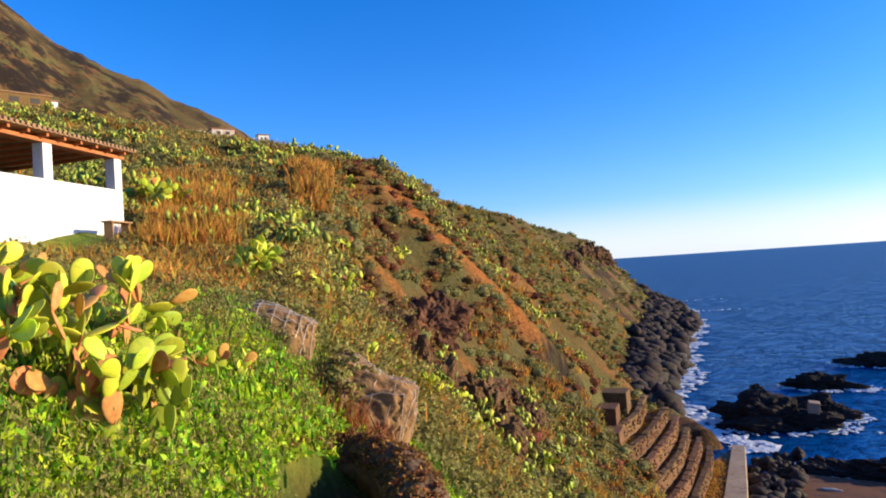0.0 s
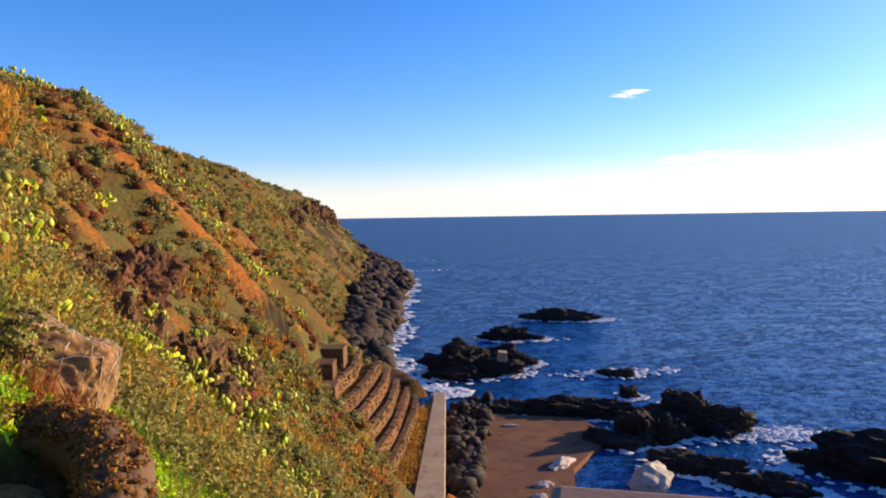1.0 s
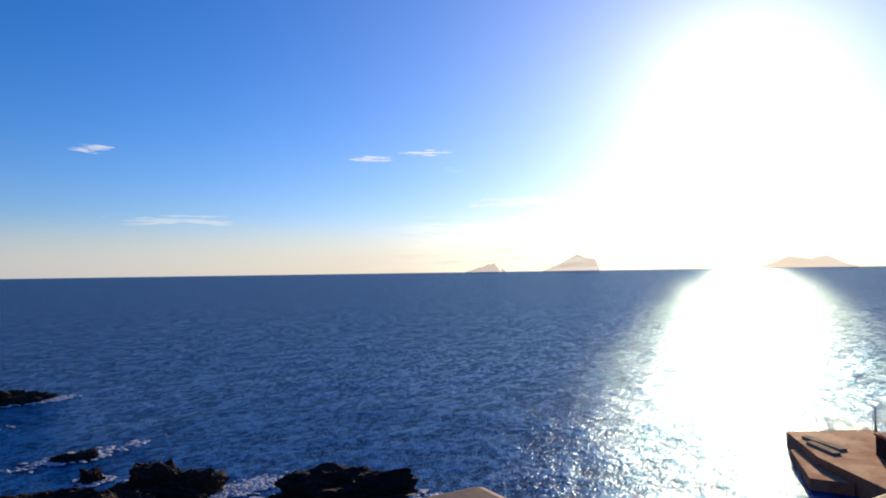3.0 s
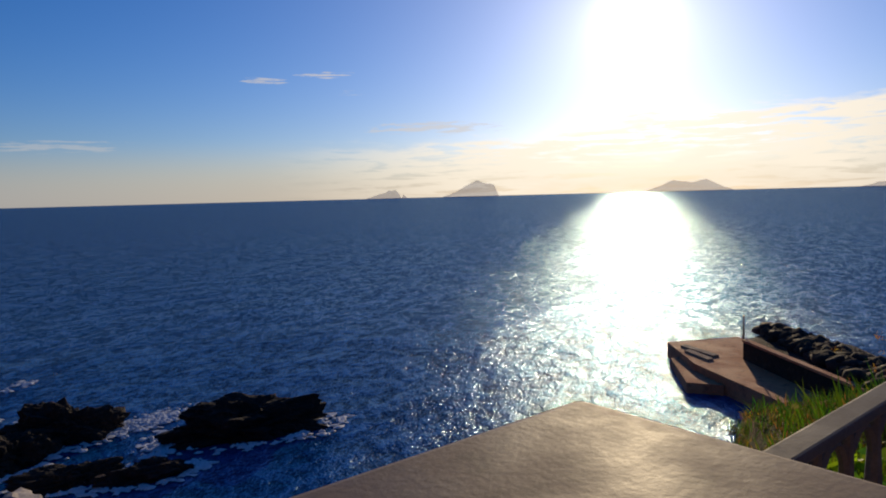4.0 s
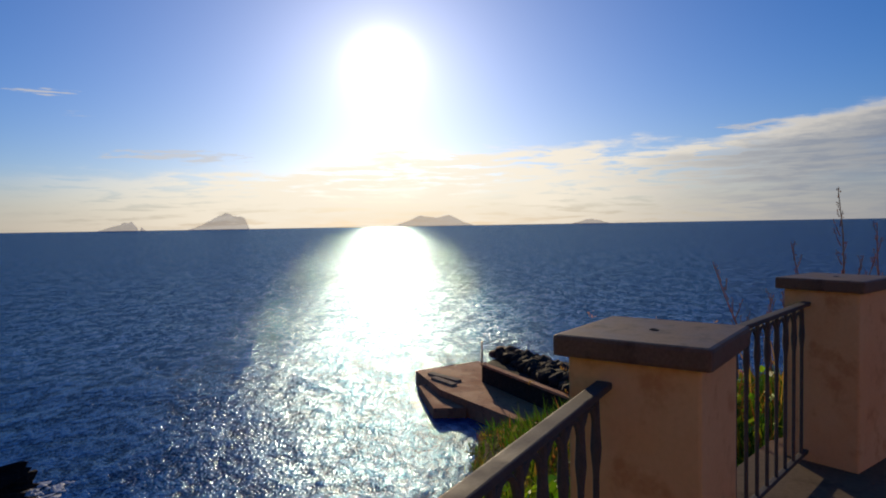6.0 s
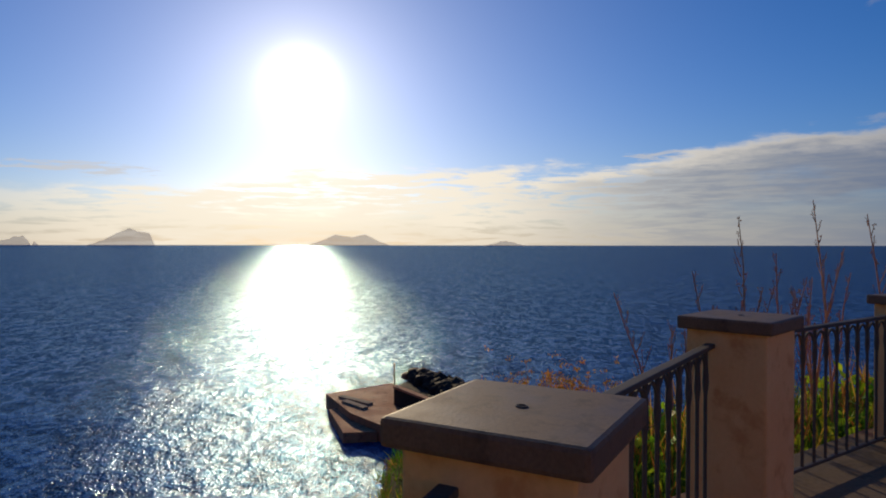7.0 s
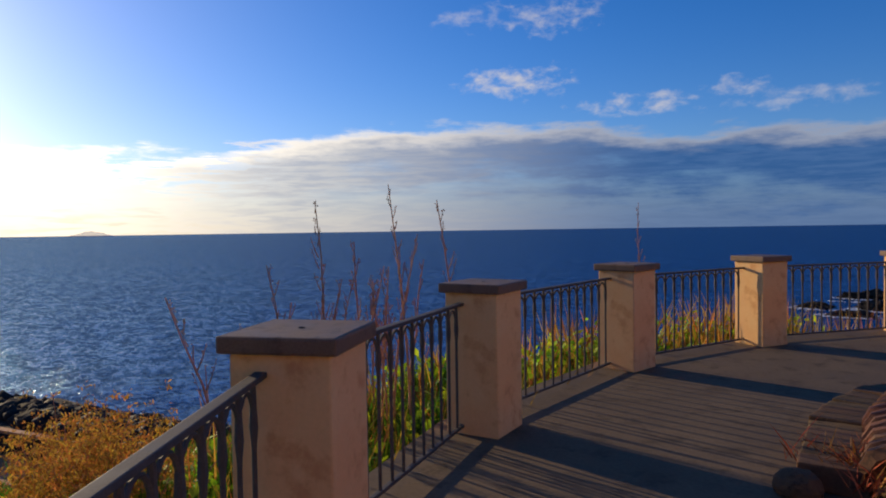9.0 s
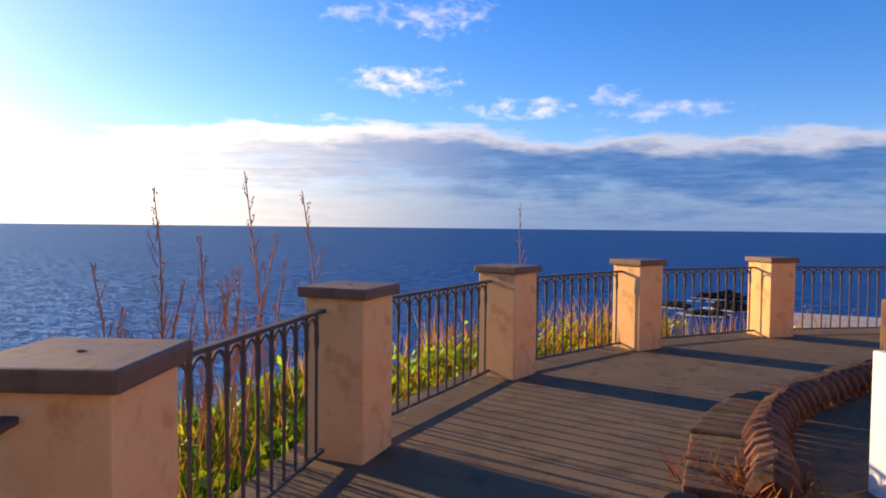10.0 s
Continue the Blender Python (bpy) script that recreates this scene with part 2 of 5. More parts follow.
def terrain_material():
    m = bpy.data.materials.new("hillside_ground")
    m.use_nodes = True
    k = Nodes(m.node_tree)
    where = k.add("ShaderNodeTexCoord").outputs["Object"]
    fall = k.mapping(k.mapping(where, (1, 1, 1), (0, 0, radians(-16))), (0.22, 1.0, 0.22))
    streak, patch = k.noise(fall, 0.16, 6.0, 0.62, 0.5), k.noise(where, 0.10, 6.0, 0.62)
    clump, grain = k.noise(where, 0.55, 6.0, 0.68), k.noise(where, 4.0, 5.0, 0.7)
    att = lambda n: k.add("ShaderNodeAttribute", attribute_name=n).outputs["Fac"]
    col = k.mix(k.ramp(patch, 0.4, 0.6), (0.155, 0.082, 0.025), (0.115, 0.085, 0.024))
    col = k.mix(k.ramp(clump, 0.42, 0.58), col, (0.11, 0.098, 0.032))
    col = k.mix(k.math("MULTIPLY", k.ramp(streak, 0.54, 0.66), 0.7), col, (0.28, 0.115, 0.035))
    col = k.mix(k.ramp(streak, 0.42, 0.34), col, (0.10, 0.042, 0.020))
    col = k.mix(att("scar"), col, k.mix(k.ramp(grain, 0.35, 0.65), (0.42, 0.145, 0.03), (0.27, 0.085, 0.02)))
    col = k.mix(att("rock"), col, k.mix(k.ramp(k.noise(k.mapping(where, (1, 1, 0.35)), 0.045, 9.0, 0.78, 0.1), 0.46, 0.57), (0.026, 0.016, 0.012), k.mix(k.ramp(patch, 0.4, 0.6), (0.20, 0.095, 0.035), (0.13, 0.12, 0.035))))
    col = k.mix(att("meadow"), col, k.mix(k.ramp(clump, 0.4, 0.6), (0.13, 0.24, 0.02), (0.24, 0.25, 0.025)))
    col = k.mix(k.ramp(grain, 0.42, 0.70, 0.0, 0.55), col, (0.03, 0.028, 0.012))
    p = k.add("ShaderNodeBsdfPrincipled")
    k.link(col, p.inputs["Base Color"])
    p.inputs["Roughness"].default_value, p.inputs["Specular IOR Level"].default_value = 0.95, 0.15
    bp = k.add("ShaderNodeBump")
    bp.inputs["Strength"].default_value, bp.inputs["Distance"].default_value = 0.9, 0.35
    k.link(k.math("ADD", k.math("MULTIPLY", clump, 1.6), k.math("MULTIPLY", grain, 0.5)), bp.inputs["Height"])
    k.link(bp.outputs[0], p.inputs["Normal"])
    out = k.add("ShaderNodeOutputMaterial")
    k.link(p.outputs[0], out.inputs["Surface"])
    return m


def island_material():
    """Rock seen through kilometres of bright air, a haze painted as blue tint: mostly the sky behind comes through."""
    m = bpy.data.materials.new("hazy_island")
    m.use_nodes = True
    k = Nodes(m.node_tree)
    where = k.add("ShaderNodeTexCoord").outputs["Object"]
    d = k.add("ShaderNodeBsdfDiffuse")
    # blue of the air put into the rock colour
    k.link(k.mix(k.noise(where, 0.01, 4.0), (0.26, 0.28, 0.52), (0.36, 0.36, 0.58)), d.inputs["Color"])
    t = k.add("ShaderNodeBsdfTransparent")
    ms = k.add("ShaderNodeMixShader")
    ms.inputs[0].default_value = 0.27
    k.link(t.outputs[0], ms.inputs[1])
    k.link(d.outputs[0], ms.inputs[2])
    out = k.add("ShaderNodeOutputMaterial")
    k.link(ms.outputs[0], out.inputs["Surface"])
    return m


WATER, TERRAIN = water_material(), terrain_material()
STUCCO = material("ochre_stucco", ((0.86, 0.46, 0.20), (0.88, 0.53, 0.25), (0.72, 0.34, 0.14)), 2.2, 45, 0.9, 0.2, 0.003, spread=0.05, grain=0.10)
CAP = material("grey_stone_cap", ((0.175, 0.103, 0.066), (0.22, 0.132, 0.086), (0.115, 0.068, 0.045)), 5.0, 90, 0.62, 0.3, 0.003, specular=0.3)
IRON = material("weathered_iron", ((0.09, 0.08, 0.078), (0.13, 0.112, 0.10)), 9.0, 120, 0.72, 0.25, 0.002, metal=0.2, specular=0.2)
FLOOR = material("terrace_paving", ((0.15, 0.098, 0.056), (0.195, 0.128, 0.076), (0.09, 0.058, 0.034)), 1.3, 30, 0.9, 0.4, 0.006)
KERB = material("kerb_stone", ((0.12, 0.065, 0.032), (0.17, 0.095, 0.045), (0.06, 0.034, 0.02)), 4.0, 40, 0.9, 0.5, 0.008, spread=0.15)
TILE = material("clay_edging", ((0.13, 0.055, 0.03), (0.20, 0.085, 0.045), (0.06, 0.034, 0.022)), 7.0, 60, 0.85, 0.4, 0.006, spread=0.2)
SOIL = material("bed_soil", ((0.12, 0.066, 0.034), (0.165, 0.10, 0.05), (0.07, 0.042, 0.024)), 3.0, 25, 0.95, 0.6, 0.02)
WHITE = material("whitewash", ((0.80, 0.79, 0.77), (0.74, 0.73, 0.71)), 2.0, 30, 0.85, 0.2, 0.005)
ROOF = material("roof_tiles", ((0.24, 0.12, 0.07), (0.33, 0.18, 0.10), (0.15, 0.08, 0.05)), 3.0, 30, 0.85, 0.4, 0.01, spread=0.15)
BEAM = material("red_stained_timber", ((0.42, 0.13, 0.04), (0.50, 0.18, 0.06)), 4.0, 40, 0.7, 0.3, 0.004)
TIMBER = material("roof_boards", ((0.30, 0.16, 0.07), (0.38, 0.22, 0.10)), 4.0, 40, 0.7, 0.3, 0.004)
REED = material("reed_screen", ((0.20, 0.13, 0.10), (0.28, 0.18, 0.13)), 8.0, 60, 0.9, 0.4, 0.006)
LAVA = material("black_lava", ((0.018, 0.014, 0.012), (0.040, 0.028, 0.022), (0.075, 0.045, 0.032)), 0.6, 3.0, 0.9, 1.0, 0.30, spread=0.25)
BOULDER = material("brown_boulder", ((0.19, 0.115, 0.04), (0.26, 0.14, 0.05), (0.09, 0.075, 0.028)), 1.4, 9.0, 0.95, 1.0, 0.10, spread=0.15)
DRYWALL = material("dry_stone", ((0.15, 0.072, 0.032), (0.21, 0.105, 0.044), (0.08, 0.042, 0.022)), 1.2, 6.0, 0.92, 0.8, 0.06, spread=0.2)
CONCRETE = material("quay_concrete", ((0.36, 0.25, 0.17), (0.44, 0.32, 0.22), (0.25, 0.16, 0.105)), 0.4, 5.0, 0.9, 0.4, 0.02, spread=0.08)
COVE = material("cove_gravel", ((0.15, 0.06, 0.032), (0.21, 0.09, 0.046), (0.09, 0.042, 0.026)), 0.25, 4.0, 0.95, 0.5, 0.05)
FOAM = material("surf_foam", ((0.80, 0.82, 0.84), (0.62, 0.67, 0.72)), 0.6, 4.0, 0.6, 0.6, 0.1)
PAD = material("prickly_pear_pad", ((0.52, 0.60, 0.045), (0.62, 0.62, 0.05), (0.34, 0.50, 0.04)), 3.0, 40, 0.5, 0.2, 0.004, spread=0.35, translucent=0.12)
PAD_STUFF = material("prickly_pear_far", ((0.30, 0.37, 0.045), (0.42, 0.44, 0.055), (0.15, 0.22, 0.03)), 3.0, 20, 0.6, 0.2, 0.01, spread=0.35, island=True)
PAD_DRY = material("dry_pear_pad", ((0.62, 0.22, 0.06), (0.66, 0.34, 0.10)), 4.0, 40, 0.8, 0.3, 0.006, spread=0.25)
LEAF = material("creeper_leaf", ((0.32, 0.58, 0.02), (0.50, 0.62, 0.03)), 0.6, 12, 0.55, 0.2, 0.01, spread=0.45, island=True, translucent=0.4)
SHRUB = material("grey_green_shrub", ((0.235, 0.228, 0.062), (0.33, 0.29, 0.075), (0.22, 0.15, 0.04)), 0.35, 3.0, 0.85, 0.2, 0.02, spread=0.4, island=True, translucent=0.3)
DRYGRASS = material("dry_grass", ((0.62, 0.31, 0.05), (0.48, 0.25, 0.05)), 0.4, 5.0, 0.85, 0.2, 0.01, spread=0.4, island=True, translucent=0.4)
STALK = material("dead_stalk", ((0.42, 0.19, 0.11), (0.50, 0.26, 0.16)), 6.0, 50, 0.85, 0.3, 0.003, spread=0.2)
GRASS = material("green_grass", ((0.075, 0.21, 0.012), (0.17, 0.27, 0.017)), 0.7, 9.0, 0.7, 0.2, 0.01, spread=0.4, island=True, translucent=0.4)
ISLE = island_material()
PLASTER = material("house_plaster", ((0.72, 0.66, 0.58), (0.62, 0.45, 0.36)), 0.3, 4.0, 0.9, 0.2, 0.02, spread=0.2)
# solid dark panels, coloured as the unlit inside of doors and windows
DARK_INSIDE = material("dark_opening", ((0.05, 0.045, 0.04), (0.07, 0.06, 0.05)), 2.0, 20, 0.7, 0.2, 0.005)


# ---------------------------------------------------------------- mesh helpers
def part(name, bm, mat, parent=None, label=""):
    me = bpy.data.meshes.new(name)
    bm.to_mesh(me)
    bm.free()
    me.materials.append(mat)
    ob = new(name, me)
    if parent is not None:
        ob.parent = parent
    if label:
        ob["label"] = label
    return ob


def arrays(name, verts, faces, mat, parent=None, smooth=False):
    """A mesh from numpy arrays; faces all with the same number of corners."""
    me = bpy.data.meshes.new(name)
    verts, faces = np.asarray(verts, np.float32), np.asarray(faces, np.int32)
    n = faces.shape[1]
    me.vertices.add(len(verts))
    me.vertices.foreach_set("co", verts.ravel())
    me.loops.add(faces.size)
    me.loops.foreach_set("vertex_index", faces.ravel())
    me.polygons.add(len(faces))
    me.polygons.foreach_set("loop_start", np.arange(0, faces.size, n, dtype=np.int32))
    if smooth:
        me.polygons.foreach_set("use_smooth", np.ones(len(faces), bool))
    me.update(calc_edges=True)
    me.validate()
    me.materials.append(mat)
    ob = new(name, me)
    if parent is not None:
        ob.parent = parent
    return ob


def box(bm, x0, y0, z0, x1, y1, z1, bevel=0.0, m=None):
    made = bmesh.ops.create_cube(bm, size=1.0)["verts"]
    for v in made:
        v.co = Vector((x0 + (v.co.x + 0.5) * (x1 - x0), y0 + (v.co.y + 0.5) * (y1 - y0), z0 + (v.co.z + 0.5) * (z1 - z0)))
    if bevel:
        edges = list({e for v in made for e in v.link_edges})
        made = list({v for f in bmesh.ops.bevel(bm, geom=edges, offset=bevel, segments=2, affect="EDGES", profile=0.6)["faces"] for v in f.verts} | {v for v in made if v.is_valid})
    if m is not None:
        bmesh.ops.transform(bm, matrix=m, verts=[v for v in made if v.is_valid])
    return bm


def tube(bm, path, radii, sides=6):
    """A closed tube along points."""
    rings = []
    for i, p in enumerate(path):
        a, b = Vector(path[max(i - 1, 0)]), Vector(path[min(i + 1, len(path) - 1)])
        way = (b - a).normalized()
        side = way.cross(Vector((0, 0, 1)) if abs(way.z) < 0.95 else Vector((1, 0, 0))).normalized()
        up = side.cross(way)
        r = radii[i] if isinstance(radii, (list, tuple)) else radii
        rings.append([bm.verts.new(Vector(p) + r * (math.cos(t) * side + math.sin(t) * up))
                      for t in (2 * math.pi * n / sides for n in range(sides))])
    for a, b in zip(rings, rings[1:]):
        for n in range(sides):
            bm.faces.new((a[n], a[(n + 1) % sides], b[(n + 1) % sides], b[n]))
    bm.faces.new(rings[0][::-1])
    bm.faces.new(rings[-1])
    return bm


def empty(name, m=None):
    ob = new(name)
    if m is not None:
        ob.matrix_basis = m
    return ob


# value noise on numpy arrays
_rng = np.random.RandomState(7)
_TABLE = _rng.rand(256, 256)


def vnoise(x, y):
    xi, yi = np.floor(x).astype(int), np.floor(y).astype(int)
    fx, fy = x - xi, y - yi
    fx, fy = fx * fx * (3 - 2 * fx), fy * fy * (3 - 2 * fy)
    g = lambda i, j: _TABLE[(xi + i) % 256, (yi + j) % 256]
    return (g(0, 0) * (1 - fx) + g(1, 0) * fx) * (1 - fy) + (g(0, 1) * (1 - fx) + g(1, 1) * fx) * fy - 0.5


def fbm(x, y, octaves=5, gain=0.5):
    out, amp = 0.0, 1.0
    for i in range(octaves):
        out = out + amp * vnoise(x * 2**i + 17.3 * i, y * 2**i + 5.1 * i)
        amp *= gain
    return out


def step(v, a, b):
    t = np.clip((v - a) / (b - a), 0, 1)
    return t * t * (3 - 2 * t)


# ---------------------------------------------------------------- the lie of the land
COAST = radians(-16.2)
EX, EY = -math.sin(COAST), math.cos(COAST)


def shore_u(s):
    """Where the slope begins, across the coast, by the way along it."""
    return np.interp(s, [0, 8, 15, 30, 60, 85, 105, 117, 127, 152, 200, 246, 310, 380, 435, 600, 700, 1200],
                     [-19.9, -18.8, -16.6, -12, -12.5, -10.5, -5, -3, -3.5, -4.5, -7, -10, -14.0, -10, -4, 6, 25, 160])


def beach_width(s):
    return np.interp(s, [85, 105, 117, 127, 152, 200, 246, 310, 380, 435], [1.5, 2, 2.5, 3.8, 6.7, 9.7, 13.5, 9.3, 5, 2])


def tier_place(x, y):
    """Along and across the stone terraces."""
    return (x - 14) * 0.52 + (y - 51) * 0.855, (x - 14) * 0.855 - (y - 51) * 0.52


def land(x, y):
    """Height of the ground."""
    x, y = np.asarray(x, float), np.asarray(y, float)
    s, u = x * EX + y * EY, -x * EY + y * EX
    r, az = np.hypot(x, y), np.degrees(np.arctan2(-x, y))
    # slope down to the shore
    toe = shore_u(s)
    rel = u - toe
    rel = rel + 5.0 * fbm(s / 34, u / 70, 4) * step(s, 25, 60) + 4.2 * fbm(s / 10, u / 34, 4) * step(s, 16, 45)
    lift = np.interp(s, [0, 8, 15, 20, 30, 50, 85, 127, 213, 308, 450], [24.6, 24.3, 24.3, 25.2, 28.0, 33.2, 34.8, 36.6, 34.6, 31.5, 34])
    rise = np.where(rel < lift, rel * 1.0, lift + (rel - lift) * 0.235)
    z = SEA - 2.0 + np.maximum(rise, 0) * 1.08 + np.minimum(rise, 0) * 0.35
    # room for the stone terraces
    along, across = tier_place(x, y)
    tier = step(across, -4.5, -3.0) * step(-across, -9, -7) * step(along, -7, -4) * step(-along, -25, -21)
    z = z * (1 - tier) + np.minimum(z, -14.3 - 1.2 * (across + 1.7)) * tier
    # beach of boulders at the foot
    z = np.where((s > 88), np.maximum(z, SEA - 0.6 + 2.8 * np.clip((u - toe + beach_width(s)) / beach_width(s), -0.6, 1)), z)
    # mountain behind
    el = np.interp(az, [-10, 5, 10, 15.4, 23, 28.7, 32.2, 50, 80, 110], [0, 2, 8.0, 11.9, 15.5, 17.6, 20.4, 27, 25, 0])
    crest = 760 * np.tan(np.radians(el)) * (1 + 0.018 * fbm(az / 1.6, az * 0, 5, 0.65))
    ramp = step(r, 170, 760)
    mount = crest * (0.35 * ramp + 0.65 * ramp**2) + (7 * fbm(x / 80, y / 80, 6, 0.62) - 15 * np.abs(fbm(x / 38 + 9, y / 38, 5, 0.62))) * step(r, 230, 480) * (1 - 0.93 * step(r, 500, 720))
    z = np.where(r > 150, np.maximum(z, mount * step(u, 30, 120) - 40 * (1 - step(u, 0, 60))), z)
    # spur south of the terrace
    south = step(-(y + 0.13 * x), -1.0, 2.5)
    spur = -0.6 - 0.335 * np.maximum(x - 7.0, 0) - 0.9 * np.maximum(x - 40.0, 0) - 0.5 * np.maximum(-y - 14.0 - 0.5 * np.maximum(x - 7, 0), 0) + 0.4 * fbm(x / 3, y / 3, 4)
    z = z * (1 - south) + np.maximum(spur, SEA - 4) * south
    # gentle relief
    z = z + 0.9 * fbm(x / 5.0, y / 5.0, 5) * step(r, 6, 22) * (1 - south) + 0.12 * fbm(x / 0.9, y / 0.9, 4)
    # hollow in the bank
    pit = np.exp(-(((x + 0.95) / 0.80) ** 2 + ((y - 8.5) / 2.35) ** 2) ** 5)
    z = z * (1 - pit) + np.minimum(z, -2.15) * pit
    # hollow under the terrace
    under = step(-(u - 0), -14, -11) * step(-s, -2.5, 0.5) * step(s, -30, -26) * step(u, -9.6, -8.6)
    z = z * (1 - under) + np.minimum(z, -0.8) * under
    return z


def scar(s, u):
    """Bare rust-red gullies running straight down the slope."""
    wob = s + 1.6 * fbm(u / 9, s * 0 + 3, 3)
    out = 1.2 * np.exp(-((wob - 50.5) / 1.4) ** 2) + 0.95 * np.exp(-((wob - 95) / 4.5) ** 2) + 0.45 * np.exp(-((wob - 72) / 1.3) ** 2) + 0.6 * np.exp(-((wob - 36) / 0.9) ** 2)
    return np.clip(out * (0.95 + 0.5 * fbm(s / 2, u / 3, 3)), 0, 1) * (1 - step(u, 16, 24))


def ground_at(x, y):
    return float(land(np.array([x]), np.array([y]))[0])


def make_ground():
    az = np.radians(np.linspace(-190, 75, 620))
    r = np.exp(np.linspace(math.log(0.4), math.log(1300), 380))
    a, rr = np.meshgrid(az, r, indexing="ij")
    x, y = 0.5 - np.sin(a) * rr, -0.5 + np.cos(a) * rr
    z = land(x, y)
    n, m = a.shape
    idx = np.arange(n * m).reshape(n, m)
    faces = np.stack([idx[:-1, :-1], idx[:-1, 1:], idx[1:, 1:], idx[1:, :-1]], -1).reshape(-1, 4)
    keep = (z.ravel()[faces] > SEA - 3.5).any(1)
    ob = arrays("ground", np.stack([x, y, z], -1).reshape(-1, 3), faces[keep], TERRAIN, smooth=True)
    gz = np.gradient(z, axis=1) / np.maximum(np.gradient(rr, axis=1), 1e-6)
    ga = np.gradient(z, axis=0) / np.maximum(np.abs(np.gradient(a, axis=0)) * rr, 1e-6)
    steep = np.hypot(gz, ga)
    s, u = x * EX + y * EY, -x * EY + y * EX
    rock = np.maximum(step(steep, 1.35, 2.0) * step(rr, 25, 50), step(-z, 17.0, 20.5) * step(s, 75, 95))
    rock = np.maximum(rock, step(rr, 260, 380) * step(fbm(x / 70, y / 70, 4) + 0.35 * steep, -0.05, 0.2))
    rock = np.maximum(rock, step(s, 150, 260) * step(fbm(x / 18, y / 30, 4) + 0.5 * step(-z, -8, 8), 0.05, 0.3))
    rock = np.maximum(rock, np.exp(-(((x + 0.95) / 0.9) ** 2 + ((y - 8.5) / 2.45) ** 2) ** 5))
    meadow = step(-s, -26, -14) * step(u, 0, 4) * (1 - step(rr, 24, 34)) * (1 - np.exp(-(((x + 0.95) / 0.85) ** 2 + ((y - 8.5) / 2.42) ** 2) ** 5))
    meadow = np.maximum(meadow, step(-(y + 0.155 * x), -1.0, 2.5) * (1 - step(x, 12, 22)))
    for name, v in (("rock", rock), ("meadow", meadow), ("scar", scar(s, u))):
        at = ob.data.attributes.new(name, "FLOAT", "POINT")
        at.data.foreach_set("value", v.ravel().astype(np.float32))
    return tagged(ob, "steep coastal hillside of dry grass, scrub and red earth", "hillside", kind="structure")


make_ground()


def make_sea():
    r = np.concatenate([[0.0], np.exp(np.linspace(math.log(15), math.log(9000), 60))])
    a = np.linspace(0, 2 * math.pi, 97)[:-1]
    x, y = np.outer(r, np.cos(a)), np.outer(r, np.sin(a))
    n, m = x.shape
    idx = np.arange(n * m).reshape(n, m)
    faces = np.stack([idx[:-1], idx[1:], np.roll(idx, -1, 1)[1:], np.roll(idx, -1, 1)[:-1]], -1).reshape(-1, 4)
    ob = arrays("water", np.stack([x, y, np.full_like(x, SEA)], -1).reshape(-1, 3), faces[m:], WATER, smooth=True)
    return tagged(ob, "deep blue open sea with small choppy waves", "sea", kind="structure")


make_sea()


def island(name, az, half, height, shape, label):
    """A far island: a ridge with the given outline in height, at 4.5 km."""
    far, n, m = 4500.0, 60, 14
    verts, faces = [], []
    for i in range(n):
        t = i / (n - 1)
        a = radians(az + half * (1 - 2 * t))
        top = height * np.interp(t, [p[0] for p in shape], [p[1] for p in shape]) + 9 * float(fbm(np.array([t * 14]), np.array([az]), 4)[0])
        for j in range(m):
            v = j / (m - 1)
            d = far + 420 * (v - 0.5)
            h = max(top, 0) * math.sin(math.pi * v) ** 0.7
            verts.append((-math.sin(a) * d, math.cos(a) * d, SEA - 4 + h + 4 * (h > 1)))
    for i in range(n - 1):
        for j in range(m - 1):
            k = i * m + j
            faces.append((k, k + 1, k + m + 1, k + m))
    return tagged(arrays(name, verts, faces, ISLE, smooth=True), label, "island")


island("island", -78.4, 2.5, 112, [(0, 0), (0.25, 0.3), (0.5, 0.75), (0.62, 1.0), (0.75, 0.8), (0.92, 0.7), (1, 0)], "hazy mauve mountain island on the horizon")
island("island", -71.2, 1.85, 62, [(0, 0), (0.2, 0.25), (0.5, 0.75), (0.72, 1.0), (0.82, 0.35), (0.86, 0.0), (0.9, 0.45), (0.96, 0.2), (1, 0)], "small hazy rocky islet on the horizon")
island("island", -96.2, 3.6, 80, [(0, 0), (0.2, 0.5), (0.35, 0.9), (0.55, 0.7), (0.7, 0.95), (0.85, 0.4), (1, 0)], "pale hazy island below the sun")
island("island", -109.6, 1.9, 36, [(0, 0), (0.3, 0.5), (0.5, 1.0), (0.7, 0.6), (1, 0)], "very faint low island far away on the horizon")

# ---------------------------------------------------------------- terrace
PILLARS = [(1.10, -0.25), (3.00, -1.66), (4.71, -3.68), (5.60, -6.06), (5.80, -8.88), (5.12, -11.34), (3.76, -13.56), (1.85, -15.30)]
HEADING = []
for i, p in enumerate(PILLARS):
    a, b = PILLARS[max(i - 1, 0)], PILLARS[min(i + 1, len(PILLARS) - 1)]
    HEADING.append(math.atan2(b[1] - a[1], b[0] - a[0]))


